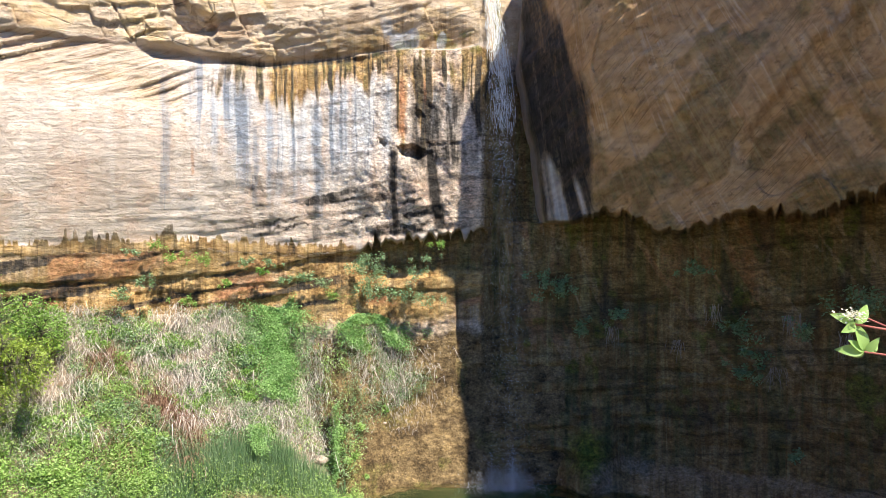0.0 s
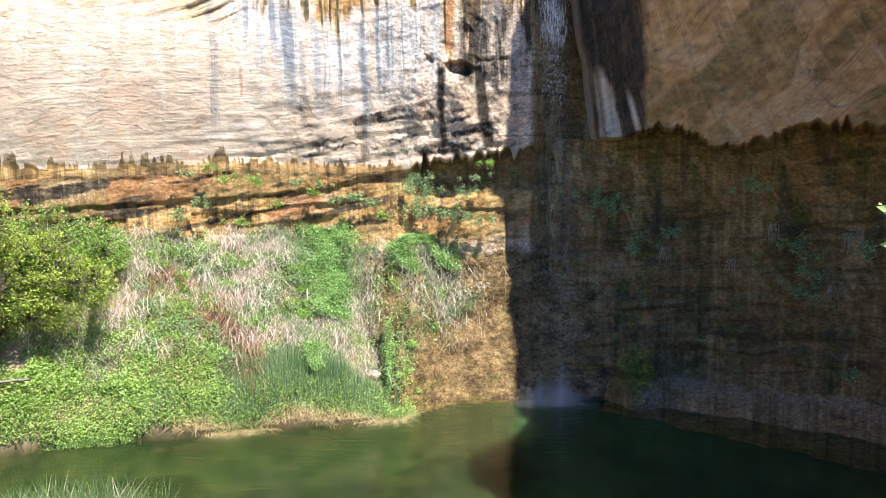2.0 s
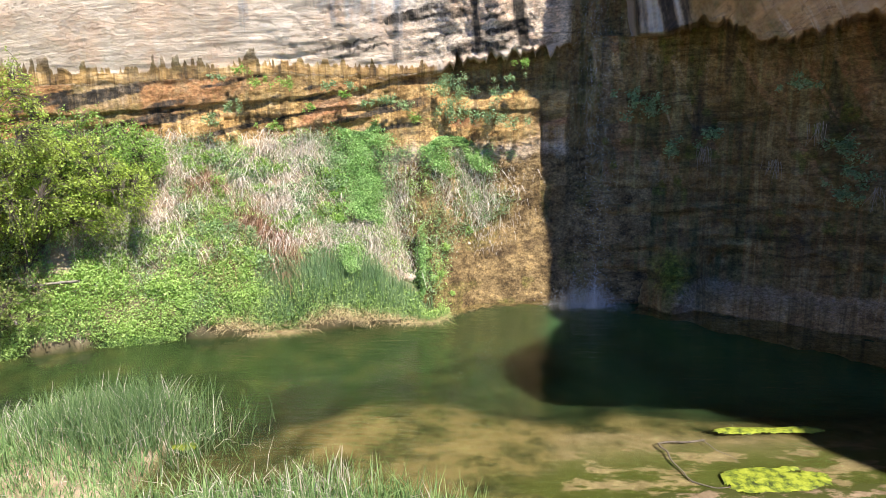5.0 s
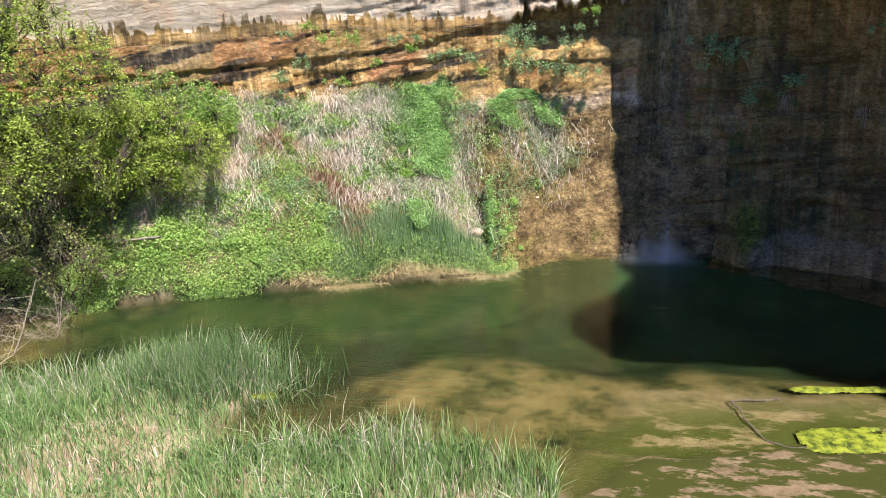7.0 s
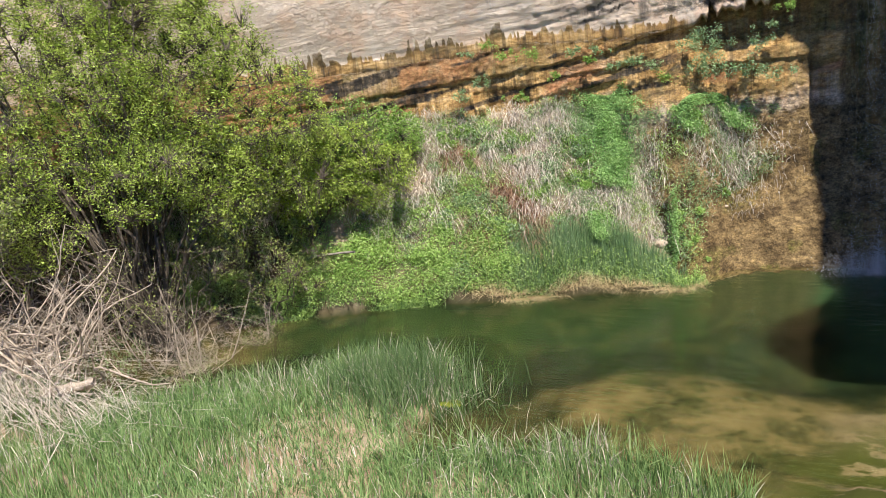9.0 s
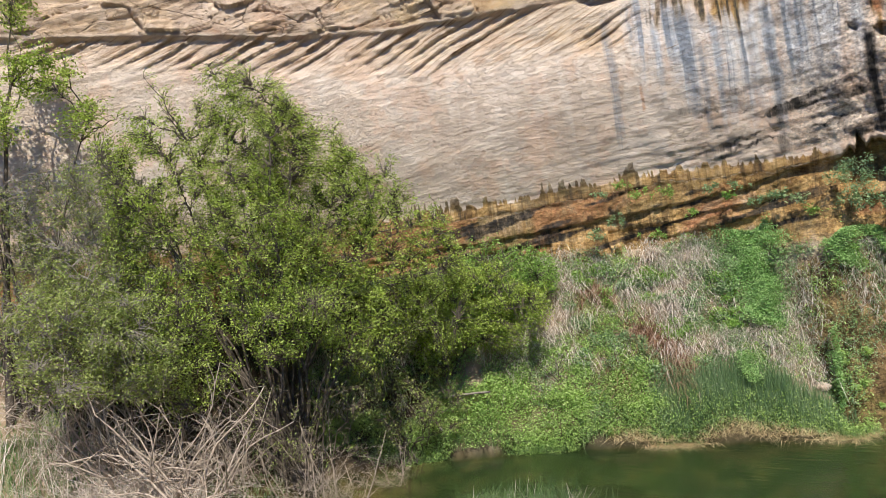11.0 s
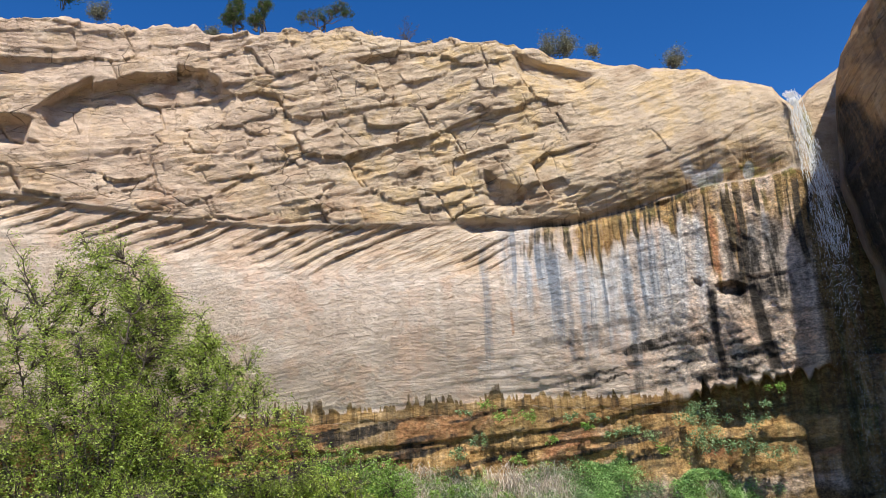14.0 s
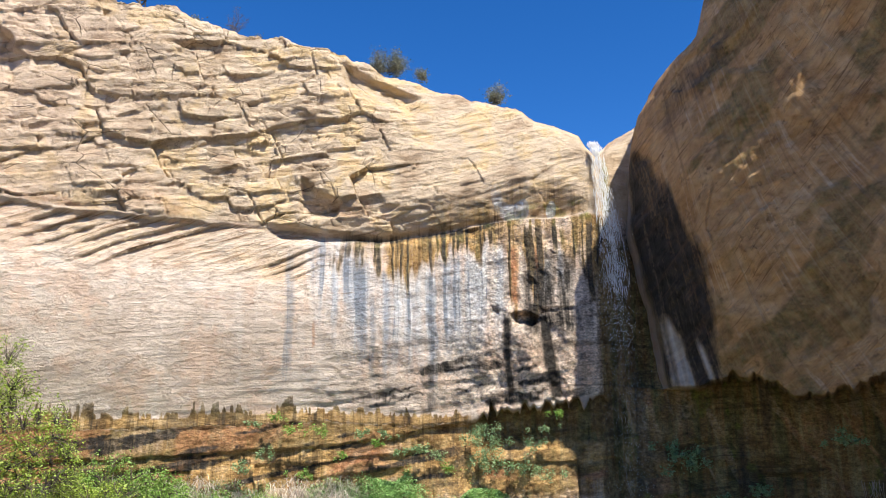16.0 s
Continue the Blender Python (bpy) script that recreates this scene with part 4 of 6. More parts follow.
def shelf(x, y):
    """The sandy shallows: 1 on the shelf, 0 over deep water."""
    rim = table(x, (-11, 10), (-9, 13.5), (-7.4, 15.8), (-5.2, 16.8), (-4.0, 18.2), (-1.7, 18.6), (0.0, 17.8), (1.1, 17.0), (4.2, 16.8), (7, 17.2), (14, 17.5))
    return 0.92 * step(2.2, -2.4, y - rim + 0.9 * fbm(x * 0.4, y * 0.4, 4.0, 3)) * (1 - 0.55 * step(-3.2, -4.6, x) * step(0.40, 0.55, value_noise(x * 0.55, y * 0.55, 3.0)))


def ground_height(x, y):
    r, a = np.hypot(x, y), np.degrees(np.arctan2(x, y))
    a = np.where(y < 0, np.sign(x) * 90, a)
    far = shore(a) + 0.35 * fbm(x * 0.5, y * 0.5, 2.0, 3)
    near = near_edge(x) + 0.3 * fbm(x * 0.9, y * 0.9, 6.0, 3)
    west = x + 17.6 - 0.35 * (14 - y)
    # bank beyond the pool
    d = r - far
    top = table(a, (-90, 4.6), (-60, 4.7), (-46, 4.8), (-35, 5.4), (-25, 5.3), (-12, 4.8), (-6, 4.6), (-2, 3.4), (1, 1.6), (4, -1), (60, -1))
    gap = np.maximum(table(a, (-90, 28.5), (-45, 27.2), (-32, 26.6), (-8, 26.6), (10, 27)) - far, 1.5)
    power = table(a, (-90, 0.9), (-30, 0.85), (-12, 0.85), (-8, 1.5), (-4, 3.0), (4, 3.0))
    t = np.clip(d / gap, 0, 1.25)
    bank = np.where(top > 0, 0.12 - 0.7 * step(-9.5, -7.5, a) + top * t ** power, -0.5) + 0.22 * fbm(x * 0.6, y * 0.6, 1.0, 5) * np.clip(t * 4, 0, 1)
    bank = bank + 0.3 * step(0, 0.35, d) * step(-7, -10, a)
    # shelf of the near shore
    e = near - y
    flat = 0.06 + 0.05 * np.clip(e, 0, 4) + 0.05 * fbm(x * 0.8, y * 0.8, 3.0, 4)
    dist = np.hypot(x, y * 1.0)
    rise = np.where(y > 0, 6.35 * np.clip(1 - (dist - 0.9) / 9.0, 0, 1) ** 1.8, 6.35)
    behind = np.where(y < 0, 6.35 * np.clip(1 - np.maximum(np.abs(x) - 20, 0) / 60, 0.4, 1), 0)
    flat = np.maximum(flat + rise * (y > -0.01), behind)
    # bed of the pool
    inside = np.minimum(-d, -e)
    shallow = shelf(x, y)
    depth = np.clip(np.minimum(-d * 1.1, -e * 0.5), 0, 2.6) * (1 - 0.86 * shallow) * (0.85 + 0.25 * fbm(x * 0.3, y * 0.3, 8.0, 2))
    bed = -np.clip(depth, 0.0, 2.6) - 0.03
    z = np.where(inside > 0, bed, np.where(d > 0, bank, flat))
    # bank to the west, round the end of the inlet
    shoreward = step(0.2, -2.5, west) * (y > 4)
    wz = 0.15 + 0.35 * np.clip(-west, 0, 14) ** 0.8 + 0.25 * fbm(x * 0.5, y * 0.5, 9.0, 4)
    z = np.where((west < 0) & (y > 9.5), np.maximum(z, np.minimum(wz, 5)), z)
    return z, inside, d, e


def axis(lo, hi, fine_lo, fine_hi, fine, coarse):
    def out(start, stop):
        n = int(abs(stop - start) / coarse) + 1
        return start + (stop - start) * np.linspace(0, 1, n + 1)[1:] ** 1.6
    return np.concatenate([out(fine_lo, lo)[::-1], np.arange(fine_lo, fine_hi, fine), out(fine_hi, hi)])


def build_ground():
    x, y = np.meshgrid(axis(-400, 400, -24, 14, 0.21, 6), axis(-400, 300, 5, 28, 0.21, 6))
    z, inside, d, e = ground_height(x, y)
    r = np.hypot(x, y)
    z = np.where((r > 30) & (y > 0), np.minimum(z, 6.0), z)
    sand = np.clip(step(-1.5, 0.5, x) * step(0.1, -0.2, d) * (y > 9), 0, 1)
    lobe = step(0.2, 1.2, x) * step(15.7, 15.1, y + 0.3 * fbm(x, y, 3.0, 3))
    bed = step(-0.15, 0.1, inside) * (1 - 0.75 * lobe)
    # Painted lightening of the bed where the plunge basin lies in shade.
    basin_glow = bed * step(0.4, 2.2, x + 0.6 * fbm(x * 0.5, y * 0.5, 7.0, 3)) * step(16.8, 18.8, y + 0.5 * fbm(x * 0.5, y * 0.5, 9.0, 3))
    floats = dict(basin_glow=basin_glow, sand=sand, bed=bed, deep=bed * np.maximum(step(-0.35, -1.0, z), 1 - shelf(x, y)) * (1 - 0.8 * step(-14, -17, x)), alga=sand * step(-0.3, -0.1, z), litter_shade=step(-14.3, -15.8, x) * step(9.5, 11, y) * (1 - bed))
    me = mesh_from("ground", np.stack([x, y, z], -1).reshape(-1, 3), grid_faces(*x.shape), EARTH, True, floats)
    tagged(new("ground", me), "earth banks, wet sand and pool bed", "ground", kind="structure")
    x, y = np.meshgrid(np.linspace(-26, 20, 60), np.linspace(9, 29, 30))
    me = mesh_from("water", np.stack([x, y, 0 * x], -1).reshape(-1, 3), grid_faces(*x.shape), WATER)
    pool = tagged(new("water", me), "still clear green pool with fine ripples", "water", kind="structure")
    pool.visible_shadow = False


build_ground()


def ground_at(x, y):
    """The ground, or the rock apron where that stands higher."""
    x, y = np.asarray(x, float), np.asarray(y, float)
    a, reach = np.degrees(np.arctan2(x, y)), np.hypot(x, y)
    apron = (reach - shore(a) - 0.15 - 4.0 * (1 - step(-22, -5, a))) / 0.40
    return np.where((np.abs(a + 15) < 18) & (y > 15), np.maximum(ground_height(x, y)[0], np.minimum(apron, 5.1)), ground_height(x, y)[0])


# ================= plants =================
def limb(start, way, length, radius, r, bend=0.25, pieces=6, rise=0.15):
    pts, p, w = [np.array(start, float)], np.array(start, float), np.array(way, float)
    for _ in range(pieces):
        w = w + r.normal(0, bend, 3) * 0.5 + np.array([0, 0, rise * 0.3])
        w /= np.linalg.norm(w)
        p = p + w * length / pieces
        pts.append(p)
    return np.array(pts), radius * np.linspace(1, 0.35, pieces + 1)


def tree(name, base, height, spread, leaves, leaf, leaf_mat, label, seed, stems=5, bare=0.25, category="tree", bark_mat=None, lean=(0, 0), group=""):
    """A many-stemmed tree: stems, limbs, twigs and single leaves along the twigs."""
    r = np.random.default_rng(seed)
    ob = thing(name, label, category, (base[0], base[1], base[2]), group)
    spots = []
    for s in range(stems):
        ang = r.uniform(0, 2 * np.pi)
        out = r.uniform(0.1, 1.0) * spread / height * 0.8
        way = np.array([math.cos(ang) * out + lean[0], math.sin(ang) * out + lean[1], 1.0])
        way /= np.linalg.norm(way)
        start = np.array([math.cos(ang), math.sin(ang), 0]) * 0.15 * spread * r.uniform(0, 1) * 0.5 - np.array([0, 0, 0.15])
        tall = height * r.uniform(0.72, 1.0)
        pts, rad = limb(start, way, tall, 0.0075 * height * r.uniform(0.6, 1.1), r, 0.22, 9)
        stem_paths, twig_paths = [(pts, rad)], []
        for k in range(2, 10):
            for _ in range(r.integers(1, 4)):
                ang2 = r.uniform(0, 2 * np.pi)
                w2 = np.array([math.cos(ang2), math.sin(ang2), r.uniform(0.1, 0.9)])
                w2 /= np.linalg.norm(w2)
                size = height * r.uniform(0.12, 0.30) * (1.15 - 0.07 * k)
                bp, br = limb(pts[k], w2, size, rad[k] * 0.45, r, 0.35, 4)
                stem_paths.append((bp, br))
                for j in range(1, 5):
                    for _ in range(2 if j > 2 else 1):
                        w3 = r.normal(size=3)
                        w3[2] = abs(w3[2]) * 0.7
                        w3 /= np.linalg.norm(w3)
                        tp, tr = limb(bp[j], w3, size * r.uniform(0.25, 0.55), max(br[j] * 0.4, 0.004), r, 0.35, 2)
                        twig_paths.append((tp, tr))
                        if bp[j][2] > bare * height * r.uniform(0.4, 1.2):
                            spots.append(tp)
        if height > 9:
            stem = part("stem", mesh_from("stem", *tubes(stem_paths[:1], 6), bark_mat or BARK), ob)
            for one in stem_paths[1:]:
                part("limb", mesh_from("limb", *tubes([one], 5), bark_mat or BARK), stem)
        else:
            stem = part("stem", mesh_from("stem", *tubes(stem_paths, 5), bark_mat or BARK), ob)
        v, f = tubes(twig_paths, 3)
        part("twig_growth", mesh_from("twig_growth", v, f, bark_mat or BARK), stem)["kind"] = "stuff"
    if leaves and spots:
        spots = np.array(spots)
        pick = r.integers(0, len(spots), leaves)
        seg, t = r.integers(0, 2, leaves), r.random(leaves)[:, None]
        at = spots[pick, seg] * (1 - t) + spots[pick, seg + 1] * t + r.normal(0, leaf * 2.1, (leaves, 3))
        part("crown", mesh_from("crown", *leaf_quads(at, leaf, r), leaf_mat, False), ob)
    return ob


def on_ground(x, y, sink=0.05):
    return (x, y, float(ground_at(x, y)) - sink)


def crowned(name, base, lobes, stems, tufts, per, leaf, leaf_mat, label, seed, category="tree", bark_mat=None, group="", thick=0.09, gaps=0.30, limbs=60, split=False):
    """A many-stemmed tree whose twigs fill the given lobes of its crown: centre and radii of each, in world metres."""
    r = np.random.default_rng(seed)
    base = np.array(base, float)
    ob = thing(name, label, category, tuple(base), group)
    centre, radii = np.array([q[:3] for q in lobes], float) - base, np.array([q[3:] for q in lobes], float)
    share = radii.prod(1) ** 0.75
    share /= share.sum()

    def fill(n, lo, hi):
        k = r.choice(len(lobes), n, p=share)
        way = r.normal(size=(n, 3))
        way /= np.linalg.norm(way, axis=1, keepdims=True)
        lump = 0.90 + 0.50 * fbm(way[:, 0] * 2.1 + seed + 3 * k, way[:, 1] * 2.1, way[:, 2] * 2.1, 3)
        p = centre[k] + way * radii[k] * (lump * r.uniform(lo ** 3, hi ** 3, n) ** (1 / 3))[:, None]
        p[:, 2] = np.maximum(p[:, 2], 0.15)
        return p

    def sway(a, b, n, much, lift):
        t = np.linspace(0, 1, n)[:, None]
        mid = a + (b - a) * 0.5 + np.array([0, 0, lift * np.linalg.norm(b - a)])
        p = a * (1 - t) ** 2 + 2 * mid * t * (1 - t) + b * t * t
        return p + r.normal(0, much, (n, 3)) * np.sin(np.pi * t)

    main, nodes, made = [], [], []
    for tip in fill(stems, 0.35, 0.85):
        foot = r.normal(0, 0.22, 3) * np.array([1, 1, 0]) - np.array([0, 0, 0.15])
        pts = sway(foot, tip, 11, 0.10, 0.16)
        main.append((pts, thick * r.uniform(0.55, 1.1) * np.linspace(1, 0.16, 11)))
        nodes.append(pts[3:])
        made.append([])
    nodes = np.array(nodes)
    flat = nodes.reshape(-1, 3)
    knots = [flat]
    for tip in fill(limbs, 0.55, 0.95):
        d = np.linalg.norm(flat - tip, axis=1) + 2.0 * np.clip(flat[:, 2] - tip[2] + 0.3, 0, None)
        k = int(np.argmin(d))
        pts = sway(flat[k], tip, 6, 0.06, 0.06)
        made[k // 8].append((pts, thick * 0.30 * np.linspace(1, 0.2, 6)))
        knots.append(pts[1:])
    knots = np.concatenate(knots)
    for one, more in zip(main, made):
        if split:
            stem = part("stem", mesh_from("stem", *tubes([one], 6), bark_mat or BARK), ob)
            for path in more:
                part("limb", mesh_from("limb", *tubes([path], 5), bark_mat or BARK), stem)
        else:
            part("stem", mesh_from("stem", *tubes([one] + more, 5), bark_mat or BARK), ob)
    ends = fill(tufts, 0.50, 1.0)
    w = ends + base
    ends = ends[value_noise(w[:, 0] * 1.1, w[:, 1] * 1.1, w[:, 2] * 1.1 + seed) > gaps]
    near = np.array([int(np.argmin(((knots - e) ** 2).sum(1) + 0.6 * np.clip(knots[:, 2] - e[2], 0, None))) for e in ends])
    start = knots[near]
    reach = np.linalg.norm(ends - start, axis=1, keepdims=True)
    start = np.where(reach > 1.5, ends + (start - ends) * 1.5 / np.maximum(reach, 0.01), start)
    t = np.linspace(0, 1, 4)[None, :, None]
    twigs = start[:, None] * (1 - t) + ends[:, None] * t + np.array([0, 0, 0.10]) * 4 * t * (1 - t) + r.normal(0, 0.025, (len(ends), 4, 3))
    part("twig_growth", mesh_from("twig_growth", *tubes([(q, np.array([0.011, 0.009, 0.006, 0.003])) for q in twigs], 3), bark_mat or BARK), ob)["kind"] = "stuff"
    if per:
        n = per * len(twigs)
        k, u = np.repeat(np.arange(len(twigs)), per), r.uniform(0.35, 1.08, n)[:, None]
        at = twigs[k, 1] * (1 - u) + twigs[k, 3] * u + r.normal(0, leaf * 1.5, (n, 3))
        part("crown", mesh_from("crown", *leaf_quads(at, leaf, r), leaf_mat, False), ob)
    return ob


crowned("willow_tree", on_ground(-18.2, 15.2), [(-20.7, 12.8, 10.0, 1.5, 1.4, 3.2), (-18.4, 15.2, 11.2, 1.6, 1.5, 2.6), (-17.0, 16.0, 10.4, 1.5, 1.4, 2.6), (-15.6, 17.0, 8.8, 1.4, 1.3, 2.4), (-18.1, 15.6, 10.2, 2.2, 2.1, 4.3), (-19.8, 13.7, 9.6, 1.8, 1.8, 4.0), (-16.6, 16.4, 9.0, 2.0, 1.8, 4.2), (-14.9, 17.4, 7.2, 1.7, 1.5, 3.6), (-13.5, 18.3, 6.2, 1.1, 1.1, 2.8), (-17.6, 14.6, 7.6, 2.6, 1.6, 2.8), (-15.4, 16.0, 5.6, 1.8, 1.3, 2.4), (-16.4, 14.4, 5.6, 2.4, 1.3, 1.4), (-19.4, 12.6, 5.4, 2.2, 1.4, 2.6)], 38, 16500, 10, 0.050, WILLOW, "large many-stemmed willow in fresh leaf at the water", 1, group="willows", thick=0.095, limbs=200, split=True, gaps=0.30)
crowned("willow_tree", on_ground(-14.9, 19.7), [(-13.6, 19.9, 5.0, 1.8, 1.5, 1.8), (-12.2, 20.4, 4.6, 1.3, 1.2, 1.4), (-14.7, 19.2, 4.7, 1.3, 1.2, 1.9)], 6, 2000, 15, 0.050, WILLOW, "smaller willow with thin dark stems on the bank", 2, group="willows", thick=0.06, limbs=40, gaps=0.34)
crowned("willow_tree", on_ground(-22.6, 13.4), [(-21.7, 12.4, 10.4, 1.6, 1.6, 1.8), (-22.8, 11.9, 9.3, 2.3, 2.3, 2.7), (-21.0, 13.6, 8.2, 1.9, 1.8, 2.4), (-23.6, 9.8, 9.0, 2.0, 2.0, 2.8), (-21.8, 12.2, 5.6, 2.4, 1.8, 2.4)], 24, 4800, 6, 0.050, OLIVE, "grey-twigged willow just coming into leaf in a thicket", 3, group="willows", thick=0.07, limbs=110, bark_mat=GREY, gaps=0.2)
crowned("box_elder", on_ground(-24.4, 10.4), [(-23.3, 11.2, 16.6, 1.2, 1.2, 1.7), (-22.6, 11.7, 14.4, 1.2, 1.2, 1.0), (-21.6, 12.8, 12.8, 1.3, 1.3, 0.8), (-23.2, 10.0, 13.0, 1.4, 1.3, 1.2), (-23.9, 9.4, 16.0, 1.3, 1.3, 1.4)], 5, 1200, 16, 0.066, WILLOW, "tall open-crowned tree with light green leaves", 4, thick=0.12, limbs=40, gaps=0.36)
crowned("dense_shrub", on_ground(-13.3, 21.7), [(-13.4, 21.6, 5.9, 1.7, 1.1, 1.15), (-12.3, 22.0, 5.4, 1.1, 1.0, 0.9), (-14.7, 20.9, 5.7, 1.2, 1.0, 1.0)], 10, 1150, 13, 0.055, LUSH, "rounded dense green shrub on the bank", 5, "shrub", thick=0.04, limbs=24, gaps=0.34)
crowned("thicket_shrub", on_ground(-21.2, 11.4), [(-20.5, 9.8, 6.2, 2.3, 1.6, 2.1), (-19.4, 11.3, 5.8, 1.8, 1.4, 2.0), (-21.4, 11.0, 7.4, 1.7, 1.5, 1.6)], 14, 2300, 13, 0.052, OLIVE, "olive green leafy shrub with grey twigs", 6, "shrub", group="thicket", thick=0.05, limbs=50, bark_mat=GREY)
crowned("thicket_shrub", on_ground(-25.0, 13.4), [(-25.0, 12.4, 6.5, 2.4, 2.2, 3.0), (-24.0, 14.6, 6.0, 2.2, 2.0, 2.8)], 12, 1500, 8, 0.055, OLIVE, "grey twiggy shrub with small green leaves", 7, "shrub", group="thicket", thick=0.05, limbs=50, bark_mat=GREY)
crowned("thicket_shrub", on_ground(-18.0, 15.4), [(-17.8, 14.6, 2.6, 2.4, 1.3, 1.8), (-16.2, 15.8, 2.6, 1.6, 1.2, 1.6)], 12, 1000, 4, 0.048, OLIVE, "leafy thicket at the foot of the willows", 9, "shrub", group="thicket", thick=0.04, limbs=40, gaps=0.42)
crowned("thicket_shrub", on_ground(-15.9, 18.2), [(-15.6, 17.6, 2.2, 1.5, 1.1, 1.4), (-14.4, 18.6, 1.8, 1.0, 0.8, 1.1)], 9, 700, 5, 0.048, OLIVE, "leafy thicket by the smaller willow", 10, "shrub", group="thicket", thick=0.04, limbs=30, gaps=0.42)
crowned("thicket_shrub", on_ground(-20.8, 18.3), [(-20.6, 17.8, 5.0, 2.4, 2.0, 2.8), (-17.6, 19.2, 4.6, 2.2, 1.6, 2.2)], 10, 1400, 11, 0.060, BUSH, "leafy shrub behind the willows", 8, "shrub", group="thicket", thick=0.05, limbs=40)


def scatter(n, a_lo, a_hi, d_lo, d_hi, r):
    a, u = r.uniform(a_lo, a_hi, n), r.uniform(d_lo, d_hi, n)
    reach = shore(a) + u * (26.6 - shore(a))
    p = polar(a, reach, 0 * a)
    p[:, 2] = ground_at(p[:, 0], p[:, 1])
    return p, a, u


def stuff(name, label, category, v, f, mat):
    return tagged(new(name, mesh_from(name, v, f, mat, False)), label, category, kind="stuff")


def bare_rock(a):
    """How far up the slope the wet bare apron reaches."""
    return table(a, (-9, -0.1), (-8.4, 0.2), (-7, 0.18), (-5.5, 0.34), (-3.4, 0.5), (-0.9, 0.70), (1, 0.95)) + 0.08 * fbm(a * 1.2, 2.0, 3.0, 3)


def tufts(p, per, spread, leaf, r, low=0.06, high=0.3, long=1.6):
    """Small sprays of leaves, several to a root."""
    at = np.repeat(p, per, axis=0) + r.normal(0, spread, (per * len(p), 3)) * np.array([1, 1, 0.5])
    rise = np.repeat(low + (high - low) * step(0.35, 0.75, value_noise(p[:, 0] * 1.6, p[:, 1] * 1.6, p[:, 2] * 1.6)) * r.uniform(0.4, 1.3, len(p)), per)
    at[:, 2] += rise * r.uniform(0.35, 1.0, len(at))
    return leaf_quads(at, leaf, r, 0.7, long)


def bank_plants():
    """Low growth over the whole slope: dull and fresh greens, dry stems, and bare gaps between them."""
    r = np.random.default_rng(21)
    p, a, u = scatter(42000, -48, 1.5, -0.01, 1.14, r)
    keep = (u > bare_rock(a)) & (u < 1.0 + 0.12 * value_noise(a * 0.8, 4.0))
    keep &= ~((np.abs(a + 8.5 - 1.2 * (0.6 - u)) < 0.35) & (u > 0.35)) & ~((np.hypot((a + 10.5) / 1.0, (u - 0.2) / 0.09) < 1))
    p, a, u = p[keep], a[keep], u[keep]
    wide = value_noise(p[:, 0] * 0.75, p[:, 1] * 0.75, p[:, 2] * 0.75)
    fine = value_noise(p[:, 0] * 2.6, p[:, 1] * 2.6, p[:, 2] * 2.6 + 9)
    kind = 0.55 * wide + 0.45 * fine + 0.08 * r.normal(size=len(p)) - 0.34 * step(0.36, 0.12, u) - 0.10 * bump(a, -12.5, 2.0)
    bare = (value_noise(p[:, 0] * 1.5 + 40, p[:, 1] * 1.5, p[:, 2] * 1.5) > 0.74) & (u > 0.2)
    dead = (kind > 0.585) & ~bare & (r.random(len(p)) < 0.8)
    q = p[dead]
    down = np.arctan2(-q[:, 1], -q[:, 0]) + r.normal(0, 0.7, len(q))
    v, f = blades(q + np.array([0, 0, 0.06]), r.uniform(0.3, 0.75, len(q)), r.uniform(0.012, 0.026, len(q)), 1.0, r, 1.0, down)
    stuff("dead_grass", "pale dry grass hanging over the slope", "dry grass", v, f, STRAW)
    live = (kind <= 0.585) & ~bare
    q, w, b = p[live], u[live], a[live]
    half = r.random(len(q)) < 0.22
    v, f = blades(q[half], r.uniform(0.25, 0.6, half.sum()), r.uniform(0.014, 0.026, half.sum()), 0.9, r)
    stuff("bank_grass", "green grass over the slope", "grass", v, f, GRASS)
    q, w, b = q[~half], w[~half], b[~half]
    fresh = 0.75 * value_noise(q[:, 0] * 1.1, q[:, 1] * 1.1, 9.0) + 0.45 * step(0.36, 0.10, w) * step(-18, -24, b) + 0.1 * r.normal(size=len(q)) > 0.58
    v, f = tufts(q[~fresh], 9, 0.11, 0.042, r, 0.05, 0.34)
    stuff("bank_shrubs", "low dull green leafy growth on the slope", "herbs", v, f, BUSH)
    v, f = tufts(q[fresh], 12, 0.12, 0.045, r, 0.08, 0.55, 2.0)
    stuff("bank_herbs", "bright fresh herbs low on the slope", "herbs", v, f, HERB)


bank_plants()


def west_bank():
    """Grass and low growth under the willows."""
    r = np.random.default_rng(25)
    n = 11000
    p = np.stack([r.uniform(-30, -16.5, n), r.uniform(8.5, 20, n), np.zeros(n)], 1)
    p = p[(p[:, 0] + 17.4 - 0.35 * (14 - p[:, 1]) < 0.3)]
    p[:, 2] = ground_at(p[:, 0], p[:, 1]) - 0.02
    k = len(p)
    v, f = blades(p, r.uniform(0.2, 0.6, k), r.uniform(0.012, 0.024, k), 0.9, r)
    stuff("bank_undergrowth", "mixed green undergrowth beneath the willows", "undergrowth", v, f, GRASS)


west_bank()


def bank_spot(a, u):
    reach = shore(a) + u * (26.6 - shore(a))
    p = polar(np.array(a, float), reach, 0.0 * np.array(a, float))
    return np.array([p[0], p[1], float(ground_at(p[0], p[1]))])


